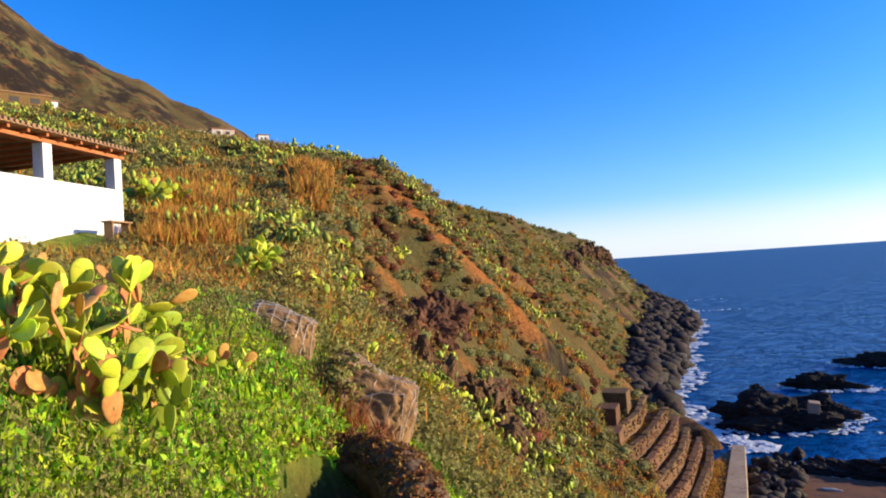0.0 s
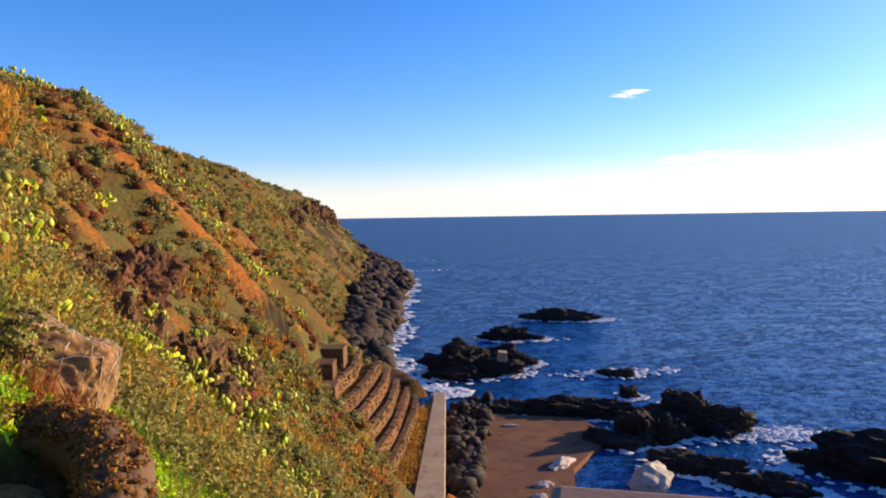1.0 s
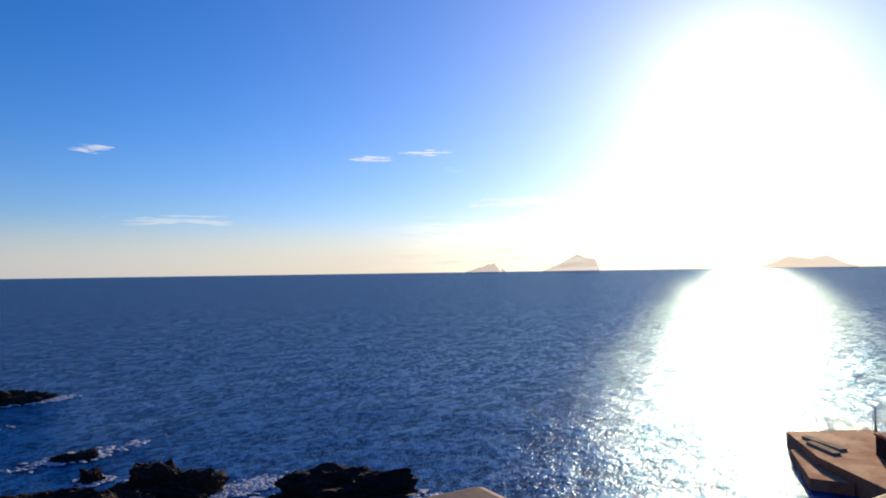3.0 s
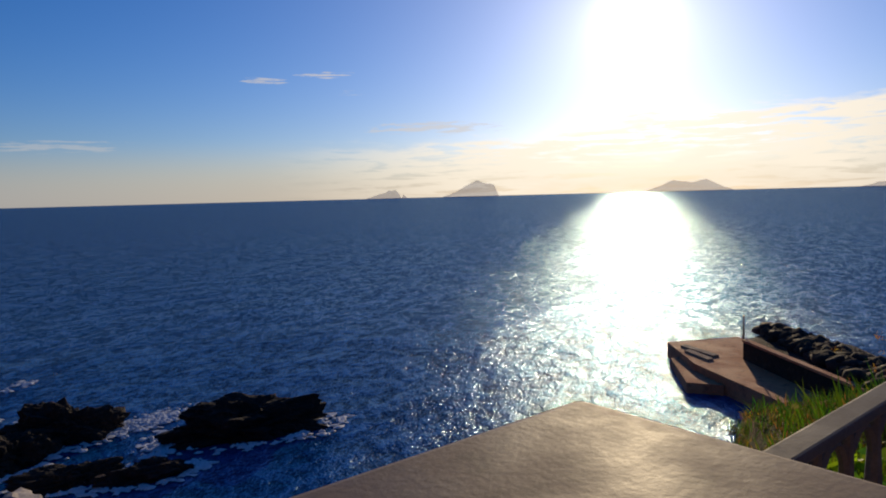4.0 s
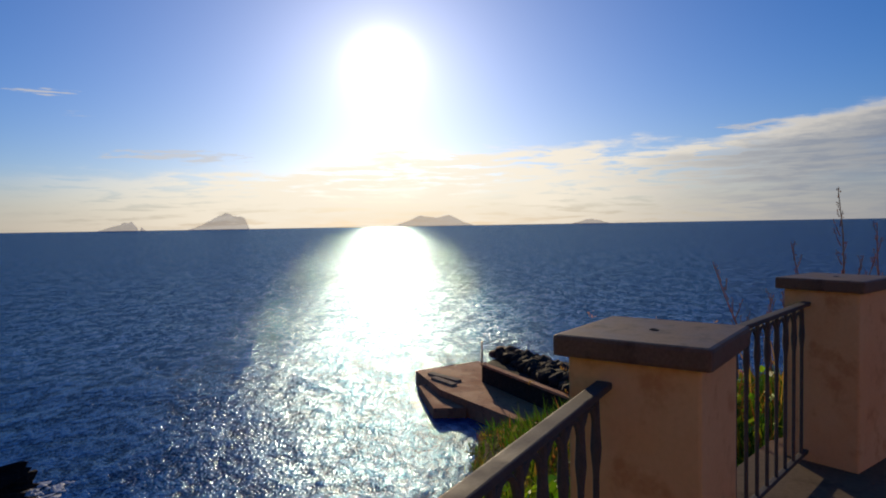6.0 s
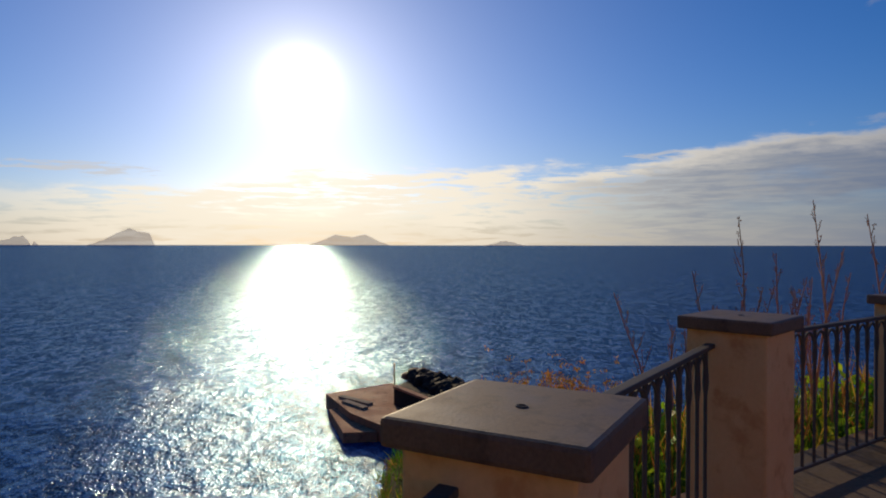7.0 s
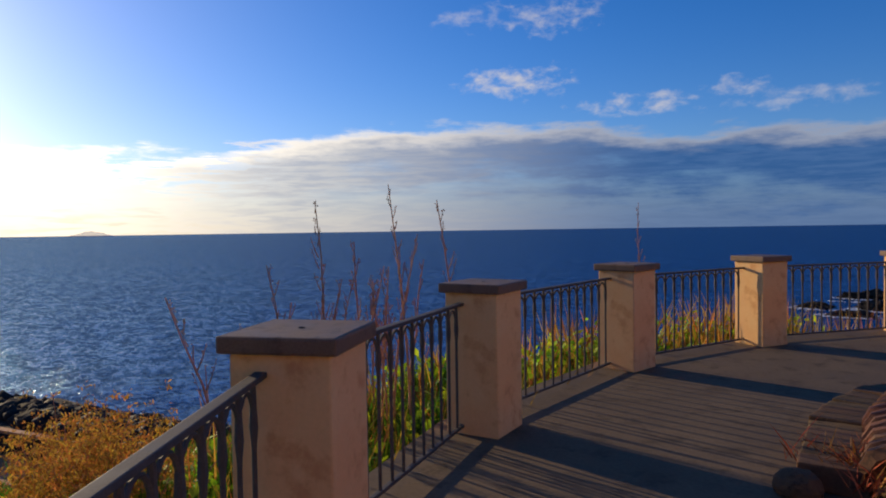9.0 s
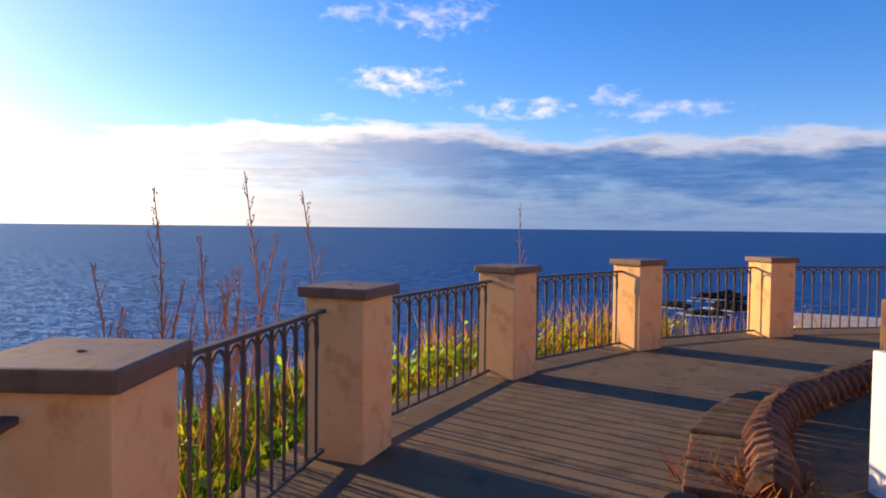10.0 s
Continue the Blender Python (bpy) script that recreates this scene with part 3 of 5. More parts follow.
def make_floor():
    """A slab whose seaward edge follows the railing."""
    edge = []
    for (x, y), h in zip(PILLARS, HEADING):
        edge.append((x - 0.42 * math.sin(h), y + 0.42 * math.cos(h)))
    edge = [(-1.6, 1.0)] + edge + [(-2.0, -19.0), (-7.0, -19.0), (-7.0, 1.0)]
    bm = bmesh.new()
    top = [bm.verts.new((x, y, 0.0)) for x, y in edge]
    low = [bm.verts.new((x, y, -17.0)) for x, y in edge]
    bm.faces.new(top)
    bm.faces.new(low[::-1])
    for i in range(len(edge)):
        j = (i + 1) % len(edge)
        bm.faces.new((top[j], top[i], low[i], low[j]))
    bmesh.ops.recalc_face_normals(bm, faces=bm.faces)
    return tagged(part("floor", bm, FLOOR), "worn grey-brown terrace paving in raking sun", "terrace floor", kind="structure")


make_floor()


def make_pillar(x, y, h, first=None):
    m = Matrix.Translation((x, y, 0)) @ Matrix.Rotation(h, 4, "Z")
    if first is not None:
        return copy_thing(first, m)
    ob = empty("railing_pillar", m)
    bm = bmesh.new()
    box(bm, -0.225, -0.225, 0.0, 0.225, 0.225, 1.105, 0.012)
    part("shaft", bm, STUCCO, ob, "ochre stucco shaft with stains")
    bm = bmesh.new()
    box(bm, -0.265, -0.265, 1.105, 0.265, 0.265, 1.18, 0.014)
    part("cap", bm, CAP, ob, "dark grey stone cap slab")
    bm = bmesh.new()
    ring = [(0.014 * math.cos(t), 0.014 * math.sin(t), 1.181) for t in (2 * math.pi * i / 14 for i in range(15))]
    tube(bm, ring, 0.003, 6)
    part("ring", bm, IRON, ob, "small rusty iron ring")
    return tagged(ob, "square ochre stucco railing pillar with a grey stone cap", "pillar", "pillars of the terrace railing")


pillar = None
for (x, y), h in zip(PILLARS, HEADING):
    made = make_pillar(x, y, h, pillar)
    pillar = pillar or made


def bar_mesh():
    bm = bmesh.new()
    tube(bm, [(0, 0, 0.075), (0, 0, 0.74), (0, 0, 0.76), (0, 0, 0.83), (0, 0, 0.91), (0, 0, 1.008)], [0.011, 0.011, 0.012, 0.019, 0.015, 0.012], 8)
    me = bpy.data.meshes.new("bar")
    bm.to_mesh(me)
    bm.free()
    me.materials.append(IRON)
    return me


def arch_mesh(span):
    bm = bmesh.new()
    pts = []
    for i in range(9):
        t = math.pi * i / 8
        pts.append((-span / 2 * math.cos(t) * (1.0 - 0.06 * math.sin(t)), 0, 0.845 + 0.14 * math.sin(t) ** 0.8))
    tube(bm, pts, 0.010, 5)
    me = bpy.data.meshes.new("arch")
    bm.to_mesh(me)
    bm.free()
    me.materials.append(IRON)
    return me


BAR = bar_mesh()


def make_railing(p, q):
    a, b = Vector((*p, 0)), Vector((*q, 0))
    way = (b - a).normalized()
    h, half = math.atan2(way.y, way.x), (b - a).length / 2
    ob = empty("railing", Matrix.Translation((a + b) / 2 + Vector((-way.y, way.x, 0)) * 0.12) @ Matrix.Rotation(h, 4, "Z"))
    end = half - 0.20
    for name, z0, z1, w in (("top_rail", 1.005, 1.03, 0.028), ("bottom_rail", 0.055, 0.078, 0.018)):
        bm = bmesh.new()
        box(bm, -end, -w, z0, end, w, z1, 0.006)
        part(name, bm, IRON, ob, "flat grey iron rail")
    n = round((2 * half - 0.62) / 0.165)
    gap = (2 * half - 0.62) / n
    arch = arch_mesh(gap)
    for i in range(n + 1):
        o = new("bar", BAR)
        o.parent, o.location = ob, (-(n / 2 - i) * gap, 0, 0)
        if i < n:
            o = new("arch", arch)
            o.parent, o.location = ob, (-(n / 2 - i - 0.5) * gap, 0, 0)
    return tagged(ob, "dark wrought-iron railing section with arched bar tops", "railing", "railing sections of the terrace")


for p, q in zip(PILLARS, PILLARS[1:]):
    make_railing(p, q)


def wall(name, p, q, z0, z1, thick, mat, label):
    a, b = Vector((*p, 0)), Vector((*q, 0))
    way = b - a
    bm = bmesh.new()
    box(bm, 0, -thick / 2, z0, way.length, thick / 2, z1, 0.01)
    ob = part(name, bm, mat)
    ob.matrix_basis = Matrix.Translation(a) @ Matrix.Rotation(math.atan2(way.y, way.x), 4, "Z")
    return tagged(ob, label, "wall", kind="structure")


wall("wall_north", (-1.6, 0.85), (PILLARS[0][0] - 0.22, PILLARS[0][1] + 0.17), 0.0, 0.9, 0.2, STUCCO, "low ochre stucco parapet at the terrace end")
wall("wall_back", (-6.9, -18.9), (-6.9, 0.9), 0.0, 2.6, 0.2, STUCCO, "plain ochre stucco wall behind the terrace")


# ---------------------------------------------------------------- rocks, shore and works by the sea
def lumpy(size, seed, detail=4, rough=0.35, sharp=1.0):
    """A rugged rock as a bmesh: a sphere broken up by noise, flat below."""
    bm = bmesh.new()
    bmesh.ops.create_icosphere(bm, subdivisions=detail, radius=1.0)
    o = Vector((seed * 3.7, seed * 1.3, seed * 7.1))
    for v in bm.verts:
        n = v.co.normalized()
        d = 1 + rough * (noise.fractal(n * 1.3 + o, 0.8, 2.1, 5) + 0.55 * abs(noise.noise(n * 3.1 + o)) * sharp - 0.15)
        d += rough * sharp * (0.28 * abs(noise.noise(n * 6.3 + o)) + 0.16 * noise.noise(n * 13 + o))
        v.co = Vector((n.x * d * size[0], n.y * d * size[1], max(n.z * d, -0.45) * size[2]))
    return bm


def make_rock(x, y, z, size, turn=0.0, seed=1, mat=None, name="sea_rock", label="jagged black lava rock standing in the sea", category="rock", group="", detail=5, rough=0.55):
    ob = part(name, lumpy(size, seed, detail, rough), mat or LAVA)
    ob.matrix_basis = pose(x, y, z, 0, 0, turn)
    return tagged(ob, label, category, group)


SEA_ROCKS = [
    (87.5, 128.3, 7.4, 2.4, 2.7, -34), (65.0, 113.0, 4.6, 2.2, 2.8, -30), (69.5, 110.5, 1.8, 1.0, 1.3, -30), (54.3, 113.6, 1.1, 1.0, 1.7, 0),
    (45.6, 91.5, 6.8, 3.4, 4.4, -22), (53.5, 95.0, 4.6, 2.6, 3.0, -28), (64.8, 79.8, 2.6, 1.1, 1.4, -38), (59.0, 69.8, 1.4, 1.2, 1.9, -40),
    (57.0, 56.0, 4.8, 2.8, 4.2, -46), (50.4, 56.2, 3.4, 2.8, 3.9, -41), (41.6, 71.2, 3.6, 1.6, 2.0, -30), (48.2, 66.8, 5.6, 2.2, 2.8, -35),
    (62.4, 37.6, 7.2, 3.0, 3.9, -57), (45.2, 56.4, 3.0, 1.6, 1.8, -38), (48.0, 46.6, 4.0, 1.6, 1.9, -45), (50.4, 40.6, 3.8, 1.6, 1.8, -49),
    (52.5, -217, 4.5, 2.5, 2.2, 10), (41.0, -203, 5.0, 2.6, 2.0, 10), (37.0, -221, 5.5, 3.0, 3.2, 8), (44.0, -252, 7.0, 3.0, 3.0, 10),
]
for i, (x, y, a, b, c, turn) in enumerate(SEA_ROCKS):
    make_rock(x, y, SEA - 0.1 + 0.18 * c, (a, b, c * 0.66), turn, i + 2, group="black rocks off the shore")


def stones(name, places, sizes, mat, seed, label, category, squash=0.75):
    """Many small broken stones in one mesh."""
    rng = np.random.RandomState(seed)
    bm = bmesh.new()
    bmesh.ops.create_icosphere(bm, subdivisions=1, radius=1.0)
    base = np.array([v.co[:] for v in bm.verts])
    tri = np.array([[v.index for v in f.verts] for f in bm.faces])
    bm.free()
    n, k = len(places), len(base)
    jit = base[None] * (0.72 + 0.5 * rng.rand(n, k, 1))
    a = rng.rand(n) * 6.283
    c, s = np.cos(a)[:, None], np.sin(a)[:, None]
    st = 0.7 + 0.7 * rng.rand(n, 3)
    jit = jit * st[:, None, :] * np.array([1, 1, squash])
    x, y = jit[..., 0] * c - jit[..., 1] * s, jit[..., 0] * s + jit[..., 1] * c
    v = np.stack([x, y, jit[..., 2]], -1) * np.asarray(sizes)[:, None, None] + np.asarray(places)[:, None, :]
    f = tri[None] + (np.arange(n) * k)[:, None, None]
    return tagged(arrays(name, v.reshape(-1, 3), f.reshape(-1, 3), mat), label, category, kind="stuff")


LAVA_STUFF = material("lava_rubble", ((0.018, 0.013, 0.011), (0.042, 0.028, 0.021), (0.080, 0.046, 0.032)), 0.5, 4.0, 0.85, 0.6, 0.1, spread=0.4, island=True)


def make_boulder_beach():
    rng = np.random.RandomState(3)
    s = 104 + 320 * rng.rand(4600) ** 1.5
    u = shore_u(s) - beach_width(s) * 0.95 + (beach_width(s) + 4.5) * rng.rand(4600)
    x, y = s * EX - u * EY, s * EY + u * EX
    z = np.maximum(land(x, y), SEA - 0.2)
    size = (0.22 + 1.5 * rng.rand(4600) ** 4) * (1 + s / 420)
    stones("boulder_beach", np.stack([x, y, z + 0.25 * size], 1), size, LAVA_STUFF, 5, "dark boulders heaped along the foot of the hillside", "boulders")
    n = 420
    y = 46 + 28 * rng.rand(n)
    x = 21.4 + (y - 45) * 0.455 + (1.2 + (y - 45) * 0.13) * 1.15 * rng.rand(n)
    size = 0.25 + 0.75 * rng.rand(n) ** 2
    stones("rubble", np.stack([x, y, np.full(n, SEA + 0.7) + 0.9 * rng.rand(n)], 1), size, LAVA_STUFF, 6, "tumbled dark stones below the sea wall", "stones")


make_boulder_beach()


def make_foam():
    """Broken surf round the rocks and along the beach: small ragged flakes lying on the water."""
    rng = np.random.RandomState(11)
    pts = []
    for x, y, a, b, c, turn in SEA_ROCKS:
        n = int(44 * (a + b))
        t = rng.rand(n) * 6.283
        k = 1.05 + 0.55 * rng.rand(n) ** 2
        px, py = a * k * np.cos(t), b * k * 1.15 * np.sin(t)
        w = radians(turn)
        keep = rng.rand(n) < 0.35 + 0.65 * (np.sin(t + w) * 0.3 + np.cos(t + w) > 0.1)
        pts.append(np.stack([x + px * math.cos(w) - py * math.sin(w), y + px * math.sin(w) + py * math.cos(w), 0.25 + 0.55 * rng.rand(n)], 1)[keep])
    s = 88 + 380 * rng.rand(1500) ** 1.5
    u = shore_u(s) - beach_width(s) * 0.8 - 4.2 * rng.rand(1500) ** 1.8 + 3.5 * fbm(s / 7, s * 0, 3)
    pts.append(np.stack([s * EX - u * EY, s * EY + u * EX, (0.3 + 0.8 * rng.rand(1500)) * (1 + s / 300)], 1))
    for x0, y0, ln, turn, n in ((66, 81, 9, -15, 190), (63, 51, 6, -30, 320), (60, 61, 4, 60, 150), (94, 123.5, 5, -20, 110), (70, 110, 4, -20, 60), (68, 36.5, 5, 60, 130), (58, 44, 4, 20, 120), (46, -214, 14, 10, 120), (42, -240, 14, 10, 90), (108, 270, 14, -10, 40), (122, 330, 16, -10, 40)):
        a = rng.randn(n, 2) * (ln * 0.5, 1.1)
        w = radians(turn)
        pts.append(np.stack([x0 + a[:, 0] * math.cos(w) - a[:, 1] * math.sin(w), y0 + a[:, 0] * math.sin(w) + a[:, 1] * math.cos(w), 0.25 + 0.5 * rng.rand(n)], 1))
    p = np.concatenate(pts)
    n, k = len(p), 7
    ang = np.arange(k) * 6.283 / k + rng.rand(n, 1) * 6
    rad = p[:, 2:3] * (0.4 + 0.9 * rng.rand(n, k))
    st = 0.45 + 0.3 * rng.rand(n, 1)
    w = np.radians(-50 + 30 * rng.randn(n, 1))
    ex, ey = rad * np.cos(ang), rad * np.sin(ang) * st
    x = p[:, 0:1] + ex * np.cos(w) - ey * np.sin(w)
    y = p[:, 1:2] + ex * np.sin(w) + ey * np.cos(w)
    z = SEA + 0.05 + 0.1 * rng.rand(n, k)
    mid = np.stack([p[:, 0], p[:, 1], SEA + 0.12 + 0.28 * rng.rand(n)], -1)
    v = np.concatenate([np.stack([x, y, z], -1), mid[:, None]], 1)
    f = np.stack([np.arange(k), (np.arange(k) + 1) % k, np.full(k, k)], -1)[None] + (np.arange(n) * (k + 1))[:, None, None]
    tagged(arrays("surf", v.reshape(-1, 3), f.reshape(-1, 3), FOAM, smooth=True), "white broken surf washing round the rocks", "surf", kind="stuff")


make_foam()


def slab(name, outline, z0, z1, mat, label, category, kind="", bevel=0.0):
    bm = bmesh.new()
    top = [bm.verts.new((x, y, z1)) for x, y in outline]
    low = [bm.verts.new((x, y, z0)) for x, y in outline]
    bm.faces.new(top)
    bm.faces.new(low[::-1])
    for i in range(len(outline)):
        j = (i + 1) % len(outline)
        bm.faces.new((top[j], top[i], low[i], low[j]))
    bmesh.ops.recalc_face_normals(bm, faces=bm.faces)
    if bevel:
        bmesh.ops.bevel(bm, geom=list(bm.edges), offset=bevel, segments=1, affect="EDGES")
    return tagged(part(name, bm, mat), label, category, kind=kind)


slab("shore_bank", [(15.5, 44), (17.6, 49.6), (27.8, 68), (31.6, 72), (18.2, 45.4)], SEA - 2, -20.25, DRYWALL, "brown earth bank between the terraces and the sea wall", "bank", "structure")
# the cove: flat brown floor behind the rocks, the sea wall beside it, loose slabs on it
slab("cove_floor", [(17, 40), (21, 48), (28, 61), (33, 71), (37, 71), (47, 64), (46, 57), (41, 54), (37, 51.2), (33.5, 46), (31, 40)], SEA - 2, SEA + 0.55, COVE, "flat red-brown gravel floor of the cove", "cove floor", "structure")
slab("sea_wall", [(31.7, 72.4), (32.9, 71.8), (20.4, 44.2), (18.2, 45.2)], SEA - 2, -20.0, CONCRETE, "pale concrete sea wall with a broad flat top", "sea wall", "structure", 0.06)
PALE = material("pale_slab", ((0.50, 0.42, 0.36), (0.62, 0.55, 0.48), (0.36, 0.28, 0.24)), 0.8, 6.0, 0.85, 0.5, 0.03, spread=0.15)
for i, (x, y, a, b, c, turn) in enumerate(((36.6, 52.6, 1.7, 0.8, 0.5, 25), (32.4, 49.2, 0.9, 0.5, 0.3, -10), (30.6, 47.2, 0.7, 0.4, 0.3, -20), (31.4, 62.8, 0.5, 1.0, 0.6, 20), (28.2, 57.0, 0.4, 0.7, 0.5, 10), (38.0, 65.0, 0.9, 0.3, 0.15, -30), (41.4, 45.6, 2.3, 1.6, 1.5, 15))):
    make_rock(x, y, SEA + 0.6, (a, b, c), turn, 40 + i, PALE, "stone_slab", "pale broken stone slab lying in the cove", "stone", "pale stones in the cove", 3, 0.3)
bm = bmesh.new()
box(bm, -0.7, -0.7, 0, 0.7, 0.7, 3.4, 0.08)
tagged(part("concrete_block", bm, CONCRETE), "upright weathered concrete block on the black rock", "concrete block").matrix_basis = pose(49.6, 88.4, SEA + 0.4, 4, 6, -25)


TUFTS = []
DRYWALL_STUFF = material("dry_stone_rubble", ((0.15, 0.07, 0.03), (0.22, 0.11, 0.045), (0.07, 0.036, 0.02)), 1.2, 6.0, 0.92, 0.8, 0.06, spread=0.45, island=True)


TIERS = [((14.2, 54.0), (20.4, 65.2), -12.6), ((14.0, 51.7), (22.4, 65.3), -13.8), ((14.6, 50.4), (23.7, 65.9), -15.0),
         ((15.7, 50.2), (24.9, 66.2), -16.2), ((16.7, 49.8), (26.2, 66.9), -17.4), ((17.5, 49.4), (27.6, 67.8), -18.6)]


def make_tiers():
    """Six curved dry-stone terraces stepping down to the sea wall, each with its coping stones."""
    for i, ((x0, y0), (x1, y1), z) in enumerate(TIERS):
        line = []
        for j in range(13):
            t = j / 12
            bow = -0.5 * math.sin(math.pi * t) + 0.08 * math.sin(9 * t + 2 * i)
            line.append((x0 + (x1 - x0) * t - 0.855 * bow, y0 + (y1 - y0) * t + 0.52 * bow))
        bm = bmesh.new()
        rows = []
        for j, (x, y) in enumerate(line):
            a, b = line[max(j - 1, 0)], line[min(j + 1, 12)]
            d = Vector((b[0] - a[0], b[1] - a[1], 0)).normalized()
            nx, ny = -d.y, d.x
            drop = 0.03 * (12 - j)
            rows.append([bm.verts.new((x + nx * o, y + ny * o, h - drop)) for o, h in ((-0.15, z - 2.4), (-0.04, z), (0.42, z + 0.02), (0.46, z - 0.34), (1.6, z - 0.30), (1.6, z - 2.4))])
        for a, b in zip(rows, rows[1:]):
            for n in range(5):
                bm.faces.new((a[n], b[n], b[n + 1], a[n + 1]))
        bm.faces.new(rows[0])
        bm.faces.new(rows[-1][::-1])
        bmesh.ops.recalc_face_normals(bm, faces=bm.faces)
        ob = part("terrace_wall", bm, DRYWALL)
        tagged(ob, "curved dry-stone terrace wall of brown stone", "terrace wall", "stone terraces above the cove")
        rng = np.random.RandomState(60 + i)
        bm = bmesh.new()
        for j in range(12):
            for q in range(3):
                t = (q + 0.5) / 3
                x, y = [line[j][n] * (1 - t) + line[j + 1][n] * t for n in (0, 1)]
                hh = math.atan2(line[j + 1][1] - line[j][1], line[j + 1][0] - line[j][0])
                m = Matrix.Translation((x, y, z - 0.03 * (12 - j - t))) @ Matrix.Rotation(hh + 0.15 * rng.randn(), 4, "Z")
                box(bm, -0.2 - 0.5 * rng.rand(), -0.10 - 0.06 * rng.rand(), -0.1, 0.2 + 0.5 * rng.rand(), 0.36, 0.02 + 0.09 * rng.rand() ** 2, 0, m)
        part("coping", bm, DRYWALL, ob, "uneven coping stones")
        n = 300
        t = rng.rand(n) * 12
        j = np.minimum(t.astype(int), 11)
        ln = np.array(line)
        p = ln[j] * (1 - t + j)[:, None] + ln[j + 1] * (t - j)[:, None]
        d = ln[j + 1] - ln[j]
        d /= np.hypot(d[:, 0], d[:, 1])[:, None]
        o = np.where(rng.rand(n) < 0.7, -0.10, 0.4 + 1.0 * rng.rand(n))
        h = np.where(o < 0, -1.1 * rng.rand(n), -0.3) + z - 0.03 * (12 - t)
        stones("wall_stones", np.stack([p[:, 0] - d[:, 1] * o, p[:, 1] + d[:, 0] * o, h], 1), 0.05 + 0.09 * rng.rand(n) ** 2, DRYWALL_STUFF, 160 + i, "rough brown stones of the terrace walls", "stones")
        for _ in range(45):
            t, o = rng.rand() * 12, 0.55 + 0.8 * rng.rand()
            j = min(int(t), 11)
            x, y = [line[j][n] * (1 - t + j) + line[j + 1][n] * (t - j) for n in (0, 1)]
            d = Vector((line[j + 1][0] - line[j][0], line[j + 1][1] - line[j][1], 0)).normalized()
            TUFTS.append((x - d.y * o, y + d.x * o, z - 0.34 - 0.03 * (12 - t)))


make_tiers()
for i, (az, d, z, w) in enumerate(((-13.1, 59.5, -12.4, 1.5), (-14.3, 63.5, -11.9, 1.3), (-13.5, 56.5, -13.7, 1.2))):
    bm = bmesh.new()
    box(bm, -w, -1.2, -2.6, w, 1.2, 1.0, 0.08)
    ob = tagged(part("stone_hut", bm, DRYWALL), "low flat-topped stone block built into the terraces", "stone block", "blocks beside the terraces")
    ob.matrix_basis = pose(0.58 - d * math.sin(radians(az)), -0.59 + d * math.cos(radians(az)), z, 0, 0, az - 10)


# concrete with the red of the low backlight put into its colour
JETTY = material("sun_reddened_jetty_concrete", ((0.56, 0.19, 0.09), (0.64, 0.26, 0.13), (0.36, 0.11, 0.06)), 0.35, 4.0, 0.85, 0.5, 0.03)


def make_jetty():
    ob = empty("jetty")
    for name, outline, z0, z1, mat, label in (
            ("deck", [(102.5, -8.7), (107.4, -19.5), (94, -25), (66, -30), (62, -25), (70.5, -20.0), (90.3, -11.0)], SEA - 2, SEA + 2.2, JETTY, "concrete deck with the red of the low sun in its colour"),
            ("ledge", [(84.5, -9.4), (96.5, -8.6), (97.5, -9.9), (89.8, -11.1), (84.0, -13.6)], SEA - 2, SEA + 1.3, JETTY, "lower landing ledge"),
            ("parapet", [(93.5, -17.4), (100.5, -22.2), (93.0, -30.0), (80, -32), (62, -31.0), (62, -28.2), (73.4, -24.0)], SEA - 2, SEA + 4.6, LAVA, "dark breakwater wall"),
            ("coping", [(93.2, -17.2), (93.9, -17.9), (73.6, -24.5), (62.2, -28.8), (62.0, -28.0), (73.3, -23.8)], SEA + 4.6, SEA + 4.9, JETTY, "coping along the wall, low-sun red put into its colour"),
            ("step", [(99.5, -10.2), (100.3, -11.0), (94.6, -14.6), (94.0, -13.8)], SEA + 2.2, SEA + 2.45, CONCRETE, "pale concrete step"),
            ("step", [(96.6, -10.4), (97.4, -11.2), (92.4, -13.6), (91.8, -12.8)], SEA + 2.2, SEA + 2.45, CONCRETE, "pale concrete step")):
        bm = bmesh.new()
        top = [bm.verts.new((x, y, z1)) for x, y in outline]
        low = [bm.verts.new((x, y, z0)) for x, y in outline]
        bm.faces.new(top), bm.faces.new(low[::-1])
        for i in range(len(outline)):
            j = (i + 1) % len(outline)
            bm.faces.new((top[j], top[i], low[i], low[j]))
        bmesh.ops.recalc_face_normals(bm, faces=bm.faces)
        part(name, bm, mat, ob, label)
    bm = bmesh.new()
    tube(bm, [(96.0, -17.9, SEA + 4.4), (96.0, -17.9, SEA + 5.6), (96.0, -17.9, SEA + 7.6)], [0.16, 0.11, 0.09], 8)
    part("lamp_post", bm, IRON, ob, "thin dark post")
    tagged(ob, "concrete jetty coloured red as if by low sun, with a dark parapet and lower ledge", "jetty")
    rng = np.random.RandomState(21)
    n = 900
    t = rng.rand(n)
    v = rng.rand(n)
    x, y = 99.5 - 36 * t - 3 * v, -20.6 - 7.0 * t - (4 + 8 * t) * v
    stones("breakwater", np.stack([x, y, SEA + 4.6 + 1.1 * rng.rand(n) * np.sin(math.pi * np.clip(0.15 + v, 0, 1)) - 3.5 * np.clip(v - 0.75, 0, 1) * 4], 1), 0.6 + 0.7 * rng.rand(n), LAVA_STUFF, 22, "dark boulders of the breakwater beside the jetty", "boulders")


make_jetty()


